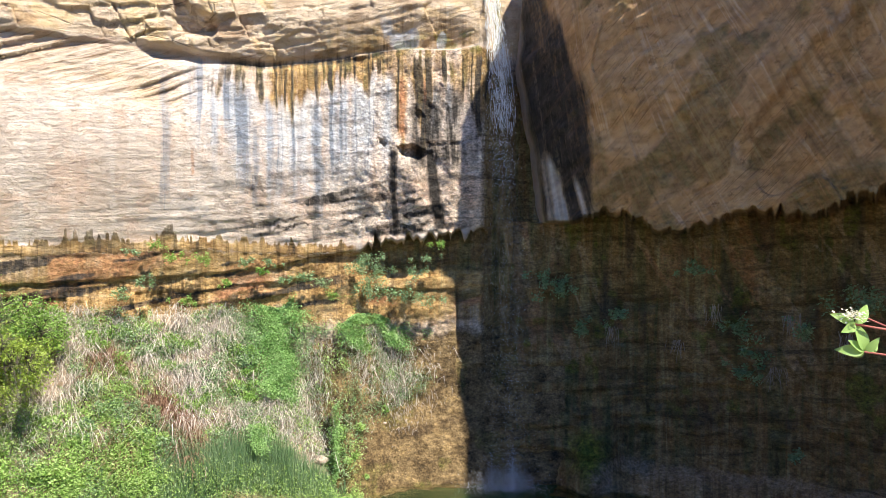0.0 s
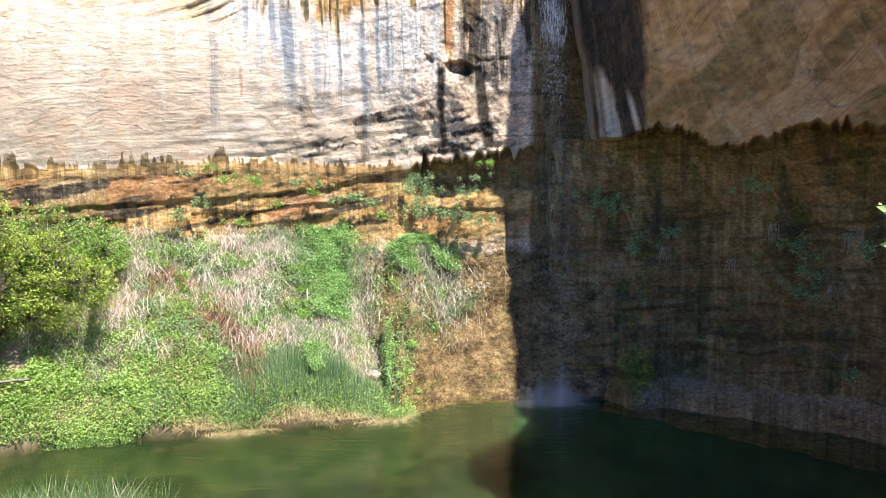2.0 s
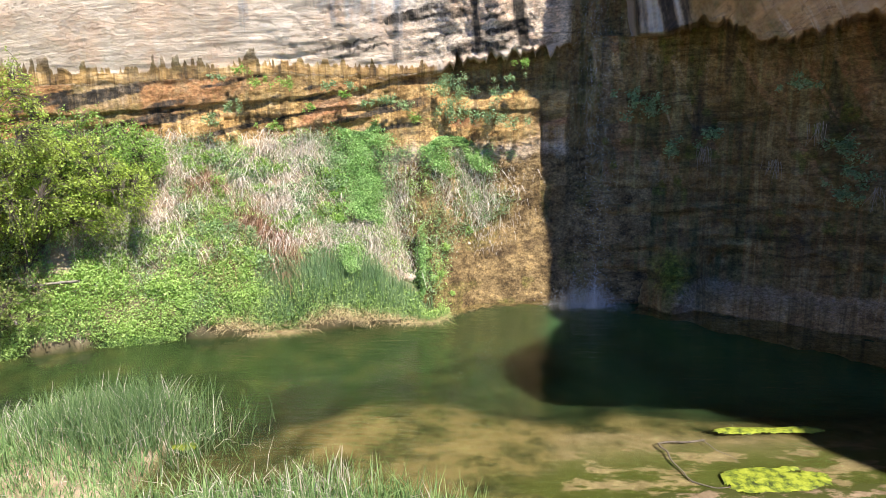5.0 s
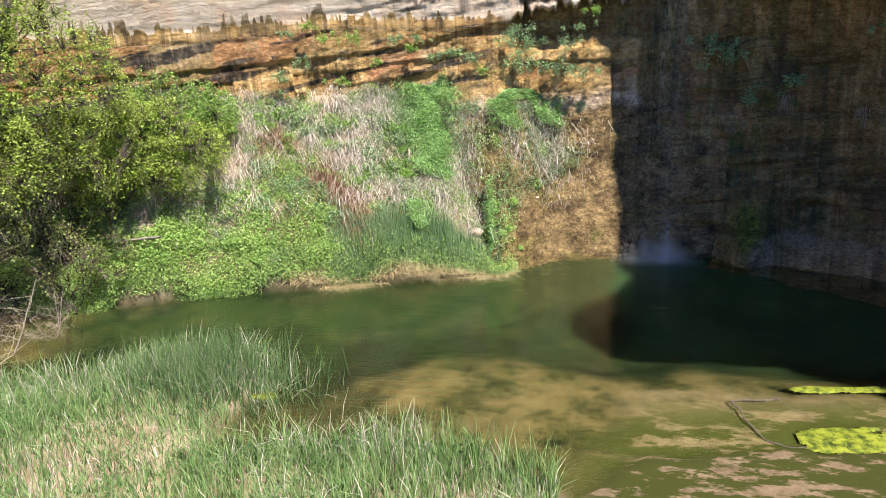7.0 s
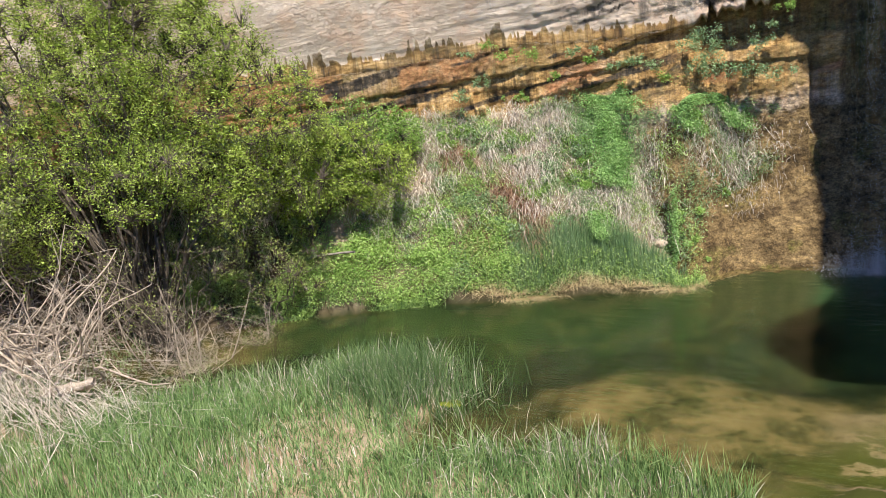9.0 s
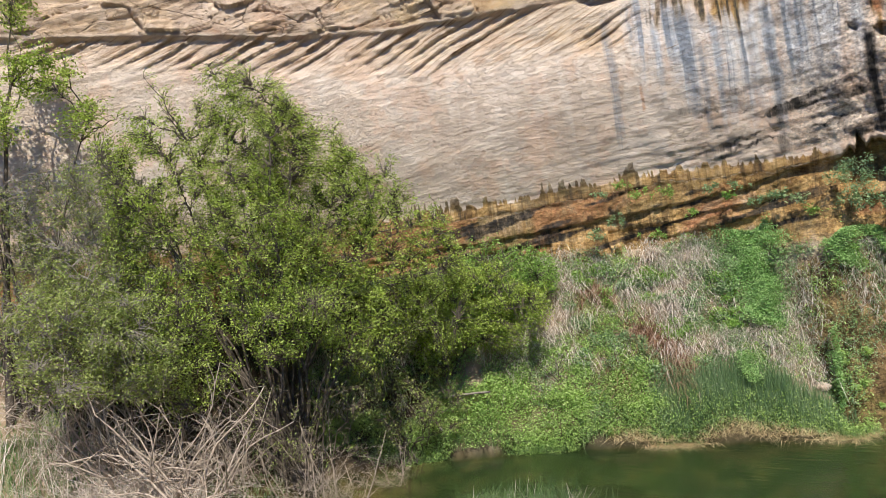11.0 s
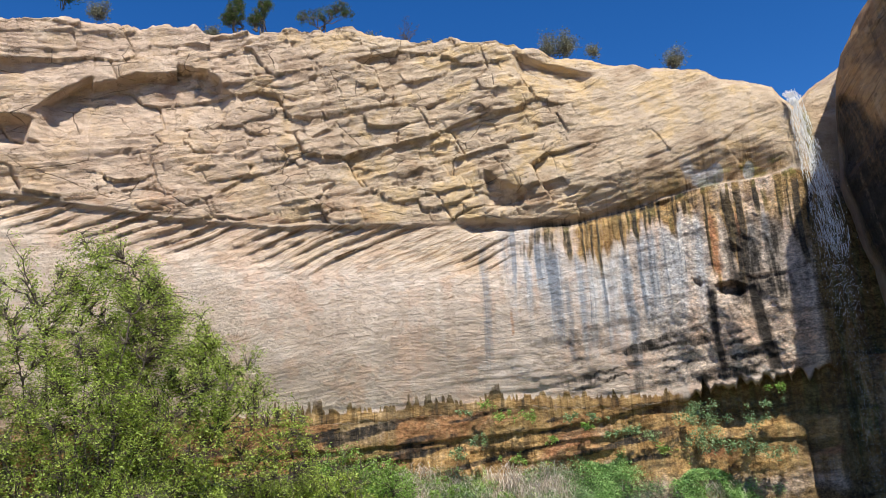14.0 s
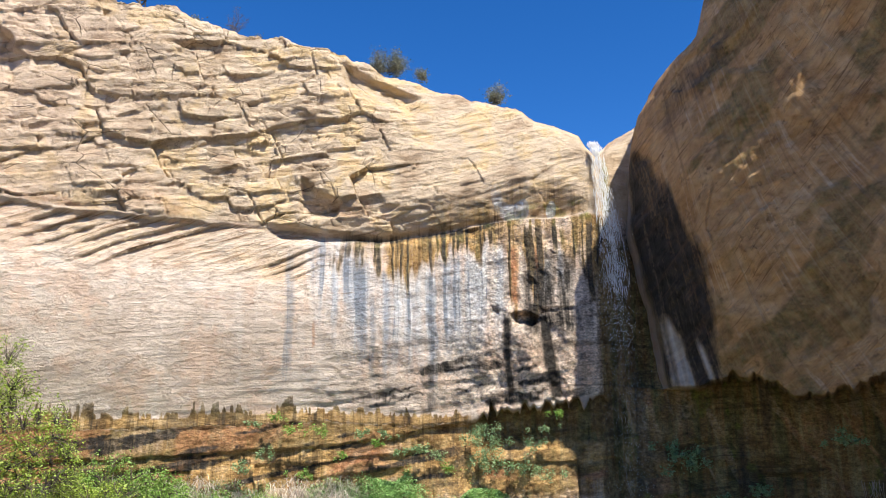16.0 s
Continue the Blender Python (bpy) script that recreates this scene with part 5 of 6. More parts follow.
def clump(name, label, category, a, u, size, n, mat, seed, group="", long=0.55, arch=0.34):
    """A heap of dry stems that arch out of a mound and hang down the slope, like a thatch."""
    r = np.random.default_rng(seed)
    c = bank_spot(a, u)
    ob = thing(name, label, category, c, group)
    off = r.normal(0, 0.34, (n, 3)) * np.array([1.0, 0.8, 0.0]) * size
    ground = ground_at(c[0] + off[:, 0], c[1] + off[:, 1]) - c[2]
    mound = np.exp(-(off[:, 0] / (0.5 * size)) ** 2 - (off[:, 1] / (0.5 * size)) ** 2)
    off[:, 2] = ground + arch * size * mound * r.uniform(0.1, 1.0, n) - 0.05
    heading = np.arctan2(-c[1], -c[0]) + 0.7 * off[:, 0] / size + r.normal(0, 0.9, n)
    v, f = blades(off, long * r.uniform(0.35, 1.15, n), r.uniform(0.010, 0.022, n), 0.8, r, 1.0, heading, True)
    part("thatch", mesh_from("thatch", v, f, mat, False), ob)["kind"] = "stuff"
    return ob


for k, (a, u, size) in enumerate(((-17.1, 0.90, 1.6), (-18.4, 0.86, 0.9), (-26.1, 0.93, 1.0), (-27.2, 0.78, 0.8), (-23.8, 0.92, 0.9), (-30.2, 0.50, 1.6), (-31.4, 0.46, 1.3), (-28.9, 0.44, 1.0), (-13.0, 0.38, 1.2), (-11.6, 0.36, 0.9), (-9.8, 0.60, 0.9), (-10.4, 0.48, 0.7), (-1.2, 0.90, 1.2), (-3.4, 0.80, 1.4), (-5.0, 0.72, 0.8), (-4.0, 0.55, 0.8), (-19.4, 0.60, 0.9), (-22.0, 0.72, 0.7), (-6.4, 0.50, 0.7), (-15.4, 0.36, 0.8), (-10.2, 0.27, 0.6), (-11.2, 0.62, 0.5))):
    clump("dead_grass_clump", "heap of bleached dry grass arching down the bank", "dry grass", a, u, size, int(430 * size * size), STRAW, 60 + k, "dry grass clumps")
for k, (a, u, size) in enumerate(((-21.6, 0.46, 1.0), (-20.6, 0.40, 1.1), (-19.6, 0.33, 1.0), (-23.9, 0.20, 0.9), (-19.2, 0.18, 0.7), (-25.6, 0.62, 1.1), (-24.4, 0.70, 0.9))):
    clump("withered_brush", "reddish brown withered stems lying on the bank", "brush", a, u, size, 330, RUSTY, 90 + k, "withered brush", 0.6, 0.25)


def vine_mat(a, u, wide, high, n, label, seed, leaf=0.055):
    """Overlapping bright leaves hanging in cushions down the bank."""
    r = np.random.default_rng(seed)
    c = bank_spot(a, u)
    ob = thing("vine_mat", label, "vine", c, "vines")
    aa, uu = a + wide * r.normal(0, 0.40, n), u + high * r.uniform(-1, 0.35, n)
    aa = a + (aa - a) * table(uu - u, (-high, 0.55), (-high * 0.3, 0.8), (0, 1.0), (high, 1.0))
    reach = shore(aa) + uu * (26.6 - shore(aa))
    p = polar(aa, reach, 0 * aa)
    p[:, 2] = ground_at(p[:, 0], p[:, 1])
    puff = 0.16 + 0.62 * value_noise(p[:, 0] * 1.7, p[:, 1] * 1.7, p[:, 2] * 1.7)
    p[:, 2] += puff * r.uniform(0.5, 1.1, n)
    p[:, 1] -= puff * r.uniform(0.3, 0.8, n)
    v, f = leaf_quads(p - c, leaf, r, 0.9, 1.2)
    part("foliage", mesh_from("foliage", v, f, VINE, False), ob)["kind"] = "stuff"


vine_mat(-12.6, 0.98, 3.0, 0.52, 24000, "bright green vine tumbling down the bank", 111, 0.052)
vine_mat(-6.9, 0.92, 2.0, 0.36, 10000, "bright green vine spilling over the bank", 115, 0.052)
vine_mat(-4.0, 0.98, 3.0, 0.22, 12000, "bright green vine along the top of the bank", 112, 0.052)
vine_mat(-0.9, 1.00, 1.4, 0.16, 5000, "small bright green vine beside the shadow of the falls", 113, 0.052)
vine_mat(-14.0, 0.24, 1.4, 0.12, 2400, "low bright leaves above the rushes", 114, 0.052)
vine_mat(-8.3, 0.34, 0.6, 0.16, 2000, "strip of bright leaves beside the bare apron", 116, 0.052)


def ledge_plants():
    """Small plants rooted in the cracks of the cliff."""
    r = np.random.default_rng(121)
    spots = [(-20.2, 7.75, 25.9, 0.28), (-21.5, 8.15, 25.9, 0.22), (-23.0, 7.95, 25.9, 0.2), (-22.2, 6.95, 25.9, 0.3), (-13.3, 7.55, 25.9, 0.22), (-13.9, 7.3, 25.9, 0.2), (-9.4, 6.85, 25.8, 0.3), (-10.6, 7.1, 25.9, 0.22), (-5.7, 7.7, 25.4, 0.42), (-5.4, 7.1, 25.4, 0.45), (-6.0, 6.6, 25.4, 0.4), (-2.2, 7.2, 25.3, 0.3), (-1.2, 7.7, 25.2, 0.22), (-0.3, 8.2, 25.1, 0.22), (-2.6, 6.4, 25.4, 0.32), (-1.0, 6.2, 25.3, 0.3), (-19.5, 6.3, 25.8, 0.26), (-16.6, 6.9, 25.8, 0.2), (-5.6, 7.4, 25.35, 0.5), (-5.2, 6.7, 25.35, 0.5), (-3.6, 6.5, 25.5, 0.35), (-11.8, 7.0, 25.8, 0.3), (-15.0, 7.6, 25.8, 0.25), (-18.4, 7.7, 25.9, 0.3), (-8.0, 6.4, 25.8, 0.4), (-24.0, 6.6, 25.9, 0.3)]
    for a, z, reach, size in spots:
        n = int(900 * size)
        at = np.repeat(r.normal(0, size * 0.55, (9, 3)) * np.array([1.5, 0.3, 0.5]), n // 9 + 1, axis=0)[:n] + r.normal(0, size * 0.16, (n, 3))
        at[:, 2] -= 0.5 * size * r.random(n) ** 2
        ob = thing("ledge_plant", "small green plant rooted in a crack of the cliff", "plant", polar(np.array(a), np.array(reach), np.array(z)), "ledge plants")
        part("foliage", mesh_from("foliage", *leaf_quads(at, 0.05, r, 0.5), LUSH if r.random() < 0.35 else BUSH, False), ob)["kind"] = "stuff"
    spots = [(9.0, 6.5, 26.0, 0.5), (8.0, 6.9, 26.0, 0.35), (22.3, 5.4, 25.4, 0.5), (22.6, 4.6, 25.4, 0.4), (22.8, 4.0, 25.4, 0.35), (26.5, 5.6, 24.8, 0.4), (13.5, 5.8, 26.2, 0.3), (19.5, 7.3, 24.0, 0.3), (30.0, 6.6, 23.6, 0.7), (25.8, 1.6, 24.8, 0.25), (11.0, 5.2, 26.3, 0.4)]
    for a, z, reach, size in spots:
        n = int(900 * size)
        at = np.repeat(r.normal(0, size * 0.6, (8, 3)) * np.array([1.3, 0.4, 0.7]), n // 8 + 1, axis=0)[:n] + r.normal(0, size * 0.2, (n, 3))
        ob = thing("ledge_plant", "fern-like plant hanging in the shaded alcove", "plant", polar(np.array(a), np.array(reach), np.array(z)), "ledge plants")
        part("foliage", mesh_from("foliage", *leaf_quads(at, 0.07, r, 0.5), BUSH, False), ob)["kind"] = "stuff"


ledge_plants()


def near_grass():
    r = np.random.default_rng(31)
    n = 84000
    x, y = r.uniform(-24, 0, n), r.uniform(6.0, 15.6, n)
    edge = near_edge(x)
    keep = (y < edge + 0.1) & (x < -0.6)
    spit = step(-11.5, -10.2, x) * step(-7.0, -7.6, x) * step(12.4, 13.2, y)
    keep &= r.random(n) < (1 - 0.75 * spit) * (0.55 + 0.5 * value_noise(x * 0.7, y * 0.7, 5.0) + 0.4 * (edge - y < 1))
    x, y, edge = x[keep], y[keep], edge[keep]
    p = np.stack([x, y, ground_at(x, y) - 0.03], 1)
    tall = 0.34 + 0.5 * value_noise(x * 0.6, y * 0.6) + 0.25 * step(1.2, 0.1, edge - y)
    dry = r.random(len(p)) < 0.05 + 0.18 * step(0.6, 0.8, value_noise(x * 0.5, y * 0.5, 8.0))
    lean = 0.22 + 0.55 * value_noise(x * 0.8, y * 0.8, 3.0)
    for some, name, label, mat in ((~dry, "sedge_meadow", "long fresh green sedge along the near shore", GRASS), (dry, "dry_sedge", "dry straw-coloured blades among the sedge", STRAW)):
        k = some.sum()
        v, f = blades(p[some], tall[some] * r.uniform(0.5, 1.25, k), r.uniform(0.012, 0.026, k), lean[some], r, 0.5)
        stuff(name, label, "grass", v, f, mat)


near_grass()


def reeds(name, label, where, n, tall, seed, mat=None, bend=0.22):
    r = np.random.default_rng(seed)
    x, y, w, d = where
    p = np.stack([r.normal(x, w, n), r.normal(y, d, n), np.zeros(n)], 1)
    p[:, 2] = np.maximum(ground_at(p[:, 0], p[:, 1]), -0.3)
    v, f = blades(p, tall * r.uniform(0.5, 1.1, n), r.uniform(0.010, 0.018, n), bend, r, 0.3)
    stuff(name, label, "rushes", v, f, mat or REED)




def shore_rushes():
    """A bed of rushes along the far shore, thinning out to both ends."""
    r = np.random.default_rng(41)
    p, a, u = scatter(6500, -22, -7.6, 0.0, 0.16, r)
    tall = 0.98 * table(a, (-22, 0.35), (-20, 0.8), (-16, 1.0), (-11, 0.95), (-8, 0.45)) * r.uniform(0.5, 1.1, len(p))
    p[:, 2] -= 0.1
    v, f = blades(p, tall, r.uniform(0.012, 0.022, len(p)), 0.16, r, 0.3)
    stuff("rush_bed", "dark green bulrushes at the far water edge", "rushes", v, f, REED)


shore_rushes()
reeds("rush_clump", "tall dark rushes on the spit of the near shore", (-8.9, 14.2, 1.0, 0.8), 3600, 1.15, 42, RUSH, bend=0.4)
reeds("withered_rushes", "bleached dry rush stems among the dark rushes", (-8.8, 14.1, 1.0, 0.7), 420, 0.95, 44, STRAW, bend=0.6)


def bank_shrub(a, u, size, mat, label, seed):
    """Several low cushions of leaves round a few stems, spread along the slope."""
    r = np.random.default_rng(seed)
    c = bank_spot(a, u)
    ob = thing("bank_shrub", label, "shrub", c, "bank shrubs")
    for _ in range(6):
        twig = limb((0, 0, -0.05), np.array([r.normal(0, 0.6), r.normal(0, 0.6), 1.0]), size * r.uniform(0.6, 1.0), 0.012, r, 0.3, 4)
        part("stem", mesh_from("stem", *tubes([twig], 4), BARK), ob)
    spots = c + r.normal(0, 0.42 * size, (9, 3)) * np.array([1.3, 0.8, 0.0])
    spots[:, 2] = ground_at(spots[:, 0], spots[:, 1])
    n = int(300 * size)
    at = []
    for q in spots:
        way = r.normal(size=(n, 3))
        way /= np.linalg.norm(way, axis=1, keepdims=True)
        wide = size * r.uniform(0.18, 0.36)
        at.append(q - c + way * (wide * r.uniform(0.3, 1.1, n) ** 0.6)[:, None] * np.array([1.2, 1.0, 0.9]) + np.array([0, 0, wide * 0.8]))
    part("crown", mesh_from("crown", *leaf_quads(np.concatenate(at), 0.058, r, 0.6), mat, False), ob)


for k, (a, u, size, mat) in enumerate(((-22.6, 0.84, 0.9, BUSH), (-20.4, 0.74, 0.9, LUSH), (-16.0, 0.72, 1.0, BUSH), (-14.6, 0.60, 0.9, LUSH), (-17.6, 0.58, 0.9, BUSH), (-26.5, 0.44, 1.0, BUSH), (-28.5, 0.24, 1.2, HERB), (-25.5, 0.16, 1.0, HERB), (-31.0, 0.25, 1.2, HERB), (-22.2, 0.14, 0.8, HERB), (-8.0, 0.26, 0.5, HERB), (-33.0, 0.7, 1.2, LUSH), (-29.0, 0.88, 1.0, LUSH), (-24.6, 0.86, 0.9, LUSH), (-5.8, 0.64, 0.6, LUSH), (-13.6, 0.28, 0.7, HERB), (-18.8, 0.44, 0.7, LUSH), (-23.4, 0.34, 0.9, BUSH))):
    bank_shrub(a, u, size, mat, "leafy green shrub among dry grass on the bank", 220 + k)


def hanging_roots():
    """Dry roots and stems that hang from cracks in the alcove."""
    r = np.random.default_rng(125)
    for a, z, reach in ((17.8, 5.0, 25.6), (25.6, 6.0, 24.2), (13.0, 5.3, 26.0), (24.4, 4.4, 24.6), (20.5, 6.2, 25.0), (29.0, 5.6, 23.6)):
        c = polar(np.array(a), np.array(reach - 0.4), np.array(z))
        ob = thing("hanging_roots", "dry roots hanging from a crack in the alcove", "roots", c, "hanging roots")
        paths = [limb(r.normal(0, 0.15, 3) * np.array([1, 0.3, 0.2]), (r.normal(0, 0.2), -0.15, -1), r.uniform(0.3, 0.8), 0.010, r, 0.25, 5, -0.3) for _ in range(14)]
        part("root_tangle", mesh_from("root_tangle", *tubes(paths, 3), DEAD), ob)["kind"] = "stuff"


hanging_roots()


def shore_fringe():
    r = np.random.default_rng(45)
    for n, low, high, tall, lean, name, label, mat in ((5200, -0.02, 0.05, 0.42, 0.9, "shore_grass", "green grass hanging over the far water edge", GRASS), (4200, -0.03, 0.004, 0.22, 2.2, "shore_thatch", "pale flattened dead rushes along the far water edge", HAY), (9000, -0.01, 0.12, 0.0, 0.0, "shore_herbs", "fresh bright herbs along the far water edge", HERB)):
        p, a, u = scatter(n, -25 if lean > 2 else -44, -6.5, low, high, r)
        p[:, 2] = np.maximum(p[:, 2], -0.02)
        if tall:
            v, f = blades(p, tall * r.uniform(0.5, 1.3, n), r.uniform(0.012, 0.024, n), lean, r, 0.4 if lean > 2 else 0.7)
        else:
            at = np.repeat(p, 4, axis=0) + r.normal(0, 0.10, (4 * n, 3))
            at[:, 2] += 0.25 * r.random(4 * n)
            v, f = leaf_quads(at, 0.042, r)
        stuff(name, label, "shore plants", v, f, mat)


shore_fringe()


# ================= dead wood =================
def brush_pile(x, y, branches, tall, way_x, seed):
    """A dead shrub: bleached branches that fan out from the ground and fork."""
    r = np.random.default_rng(seed)
    ob = thing("dead_shrub", "bleached bare shrub with arching forked branches by the water", "shrub", on_ground(x, y), "dead shrubs")
    fine = []
    for _ in range(branches):
        ang = r.uniform(0, 2 * np.pi)
        way = np.array([0.8 * math.cos(ang) + way_x, 0.5 * math.sin(ang), r.uniform(0.6, 2.2)])
        pts, rad = limb(r.normal(0, 0.4, 3) * np.array([1.6, 0.8, 0.1]), way / np.linalg.norm(way), tall * r.uniform(0.5, 1.1), r.uniform(0.016, 0.05), r, 0.4, 8, -0.25)
        paths = [(pts, rad)]
        for j in range(2, 9):
            w = r.normal(size=3)
            w[2] = abs(w[2])
            side = limb(pts[j], w / np.linalg.norm(w), tall * r.uniform(0.12, 0.32), rad[j] * 0.6, r, 0.4, 4, -0.2)
            paths.append(side)
            for k in (2, 4):
                w = r.normal(size=3)
                fine.append(limb(side[0][k], w / np.linalg.norm(w), tall * r.uniform(0.06, 0.16), side[1][k] * 0.6, r, 0.4, 3, -0.2))
        part("branch", mesh_from("branch", *tubes(paths, 5), DEAD), ob)
    part("twig_growth", mesh_from("twig_growth", *tubes(fine, 3), DEAD), ob)["kind"] = "stuff"


brush_pile(-17.9, 11.6, 18, 4.4, -0.15, 131)
brush_pile(-19.4, 11.4, 28, 4.8, -0.4, 133)
brush_pile(-21.6, 11.0, 26, 4.4, -0.4, 134)
brush_pile(-24.6, 10.8, 22, 3.6, -0.3, 135)


def flattened_stems():
    r = np.random.default_rng(132)
    n = 2600
    p = np.stack([r.normal(-20.6, 2.4, n), r.normal(10.6, 0.7, n), np.zeros(n)], 1)
    p[:, 2] = ground_at(p[:, 0], p[:, 1]) + 0.25 * r.random(n)
    v, f = blades(p, r.uniform(0.6, 1.6, n), r.uniform(0.012, 0.03, n), 2.2, r, 0.45)
    stuff("flattened_stems", "heap of flattened dry stems by the water", "dry stems", v, f, STRAW)


flattened_stems()


def bare_shrub(x, y, tall, seed):
    tree("bare_shrub", on_ground(x, y), tall, tall * 1.1, 0, 0, WILLOW, "tangle of grey leafless twigs under the willows", seed, 9, 0, "shrub", DEAD, group="bare shrubs")


bare_shrub(-16.9, 15.6, 3.0, 141)
bare_shrub(-15.8, 17.2, 2.6, 142)
bare_shrub(-19.0, 13.6, 3.4, 143)
bare_shrub(-16.4, 15.0, 4.6, 144)
bare_shrub(-17.8, 14.6, 4.2, 145)
bare_shrub(-20.4, 12.6, 4.0, 146)


def log(at, way, length, radius, label, seed, mat=None):
    r = np.random.default_rng(seed)
    ob = thing("fallen_log", label, "log", at, "fallen logs")
    pts, rad = limb((0, 0, 0), way, length, radius, r, 0.06, 8, 0)
    v, f = tubes([(pts, radius * np.linspace(1, 0.75, 9))], 9)
    v = v + 0.15 * radius * r.normal(size=v.shape)
    part("trunk", mesh_from("trunk", v, f, mat or DEAD), ob)


log(on_ground(-17.9, 10.9, -0.15), (0.85, 0.35, 0.10), 1.6, 0.15, "short bleached log lying on the shore", 151)
log(on_ground(-14.9, 19.3, -0.2), (0.97, 0.1, 0.12), 1.8, 0.05, "thin grey dead log under the willows", 152, GREY)
log(on_ground(-15.4, 18.9, -0.25), (0.6, -0.5, -0.15), 1.3, 0.04, "thin grey dead branch leaning to the water", 153, GREY)


# ================= cliff-top plants =================
def rim_plant(a, name, label, category, tall, wide, leaves, mat, seed, back=0.6, group=""):
    z = float(rim_left(np.array(a, float)))
    c = polar(np.array(a, float), np.array(28.6 + back), np.array(z - 0.1))
    return tree(name, tuple(c), tall, wide, leaves, 0.055, mat, label, seed, 6, 0.1, category, group=group)


def rim_pine(a, lobes, tufts, label, seed):
    """A small pine on the cliff edge; its lobes stand sideways, back and above the foot."""
    c = polar(np.array(a, float), np.array(28.9), rim_left(np.array(a, float)) - 0.1)
    t = math.radians(a)
    world = [(c[0] + x * math.cos(t) + y * math.sin(t), c[1] - x * math.sin(t) + y * math.cos(t), c[2] + z, w, w, h) for x, y, z, w, h in lobes]
    crowned("pinyon_pine", tuple(c), world, 4, tufts, 14, 0.035, PINE, label, seed, "pine", group="pines", thick=0.05, limbs=14, gaps=0.3)


rim_pine(-40.6, [(0.0, 0, 0.95, 0.42, 0.62), (-0.25, 0, 0.6, 0.4, 0.35), (0.1, 0, 1.45, 0.25, 0.3)], 420, "small dark green pine on the cliff edge", 161)
rim_pine(-38.6, [(0.0, 0, 1.0, 0.38, 0.6), (0.3, 0, 1.3, 0.3, 0.3), (-0.2, 0, 0.55, 0.4, 0.35)], 380, "small dark green pine on the cliff edge", 162)
rim_pine(-33.4, [(-0.75, 0, 0.75, 0.5, 0.3), (0.1, 0, 0.95, 0.5, 0.35), (0.75, 0, 1.25, 0.5, 0.35), (1.1, 0, 1.0, 0.35, 0.2)], 260, "open spreading pine on the cliff edge", 163)
rim_plant(-53.5, "pinyon_pine", "dark green pine behind the cliff edge", "pine", 2.6, 2.6, 6000, PINE, 164, group="pines")
for k, (a, tall) in enumerate(((-14.2, 1.0), (-12.9, 1.2), (-4.5, 1.0), (-42.5, 0.6), (-29.5, 0.5), (-51.0, 0.8), (-10.6, 0.4), (-24.5, 0.4))):
    rim_plant(a, "sagebrush", "grey-green sagebrush on the cliff edge", "shrub", tall, tall, int(1500 * tall), SAGE, 170 + k, 0.8, "sagebrush")
rim_plant(-26.4, "dead_snag", "thin bleached dead snag on the cliff edge", "tree", 1.5, 0.7, 0, SAGE, 181)


# ================= the falls =================
def drops(at, size, stretch):
    n = len(at)
    v = np.stack([at + np.array(o) * size[:, None] * np.array([1, 1, 1]) for o in ((-1, 0, 0), (0, -1, 0), (1, 0, 0), (0, 1, 0), (0, 0, stretch), (0, 0, -stretch * 0.7))], 1)
    i = np.arange(n)[:, None, None] * 6
    f = (i + np.array([(0, 1, 4), (1, 2, 4), (2, 3, 4), (3, 0, 4), (1, 0, 5), (2, 1, 5), (3, 2, 5), (0, 3, 5)])[None]).reshape(-1, 3)
    return v.reshape(-1, 3), f


def waterfall():
    r = np.random.default_rng(51)
    ob = thing("waterfall", "thin broken fall of white water dropping into the pool", "waterfall")
    # strands that run over the lip and down the upper rock
    paths = []
    for _ in range(1000):
        z0, long = 18.3 - 6.0 * r.random() ** 1.5, r.uniform(0.12, 0.55)
        z = np.linspace(z0, z0 - long, 5)
        fall = 18.2 - z
        wide = 0.13 + 0.030 * fall.mean()
        x = 1.62 + 0.085 * np.minimum(fall, 5) + np.clip(r.normal(0, 0.8), -1.5, 1.5) * wide + np.cumsum(r.normal(0, 0.012, 5))
        y = 26.75 - 0.9 * np.clip(fall / 0.6, 0, 1) - 0.16 * np.minimum(fall, 5) + r.normal(0, 0.05)
        paths.append((np.stack([x, y, z], 1), r.uniform(0.003, 0.009) * np.array([0.4, 1, 0.9, 0.7, 0.2])))
    part("water_veil", mesh_from("water_veil", *tubes(paths, 4), SPRAY), ob)["kind"] = "stuff"
    n = 4600
    fall = 3.0 + 15.0 * r.random(n) ** 1.15
    group = r.integers(0, 60, n)
    spread = r.normal(0, 1, 60)[group]
    x = 2.0 + 0.035 * np.clip(fall - 5, 0, 10) + spread * (0.12 + 0.012 * fall) + r.normal(0, 0.06 + 0.014 * fall, n)
    y = 24.9 + r.normal(0, 0.1 + 0.012 * fall, n)
    v, f = drops(np.stack([x, y, 18.1 - fall], 1), r.uniform(0.004, 0.012, n) * np.where(fall < 8, 1.2, 0.7), 2.2)
    part("falling_spray", mesh_from("falling_spray", v, f, SPRAY), ob)["kind"] = "stuff"
    n = 5200
    ang, out = r.uniform(0, 2 * np.pi, n), np.abs(r.normal(0, 0.5, n))
    at = np.stack([np.where(r.random(n) < 0.7, 2.3, 1.6) + np.cos(ang) * out, 24.0 + np.sin(ang) * out * 0.5, np.abs(r.normal(0, 0.6, n)) * np.exp(-out * 0.9) + 0.01], 1)
    v, f = drops(at, r.uniform(0.005, 0.014, n), 1.2)
    part("splash", mesh_from("splash", v, f, SPRAY), ob)["kind"] = "stuff"


waterfall()


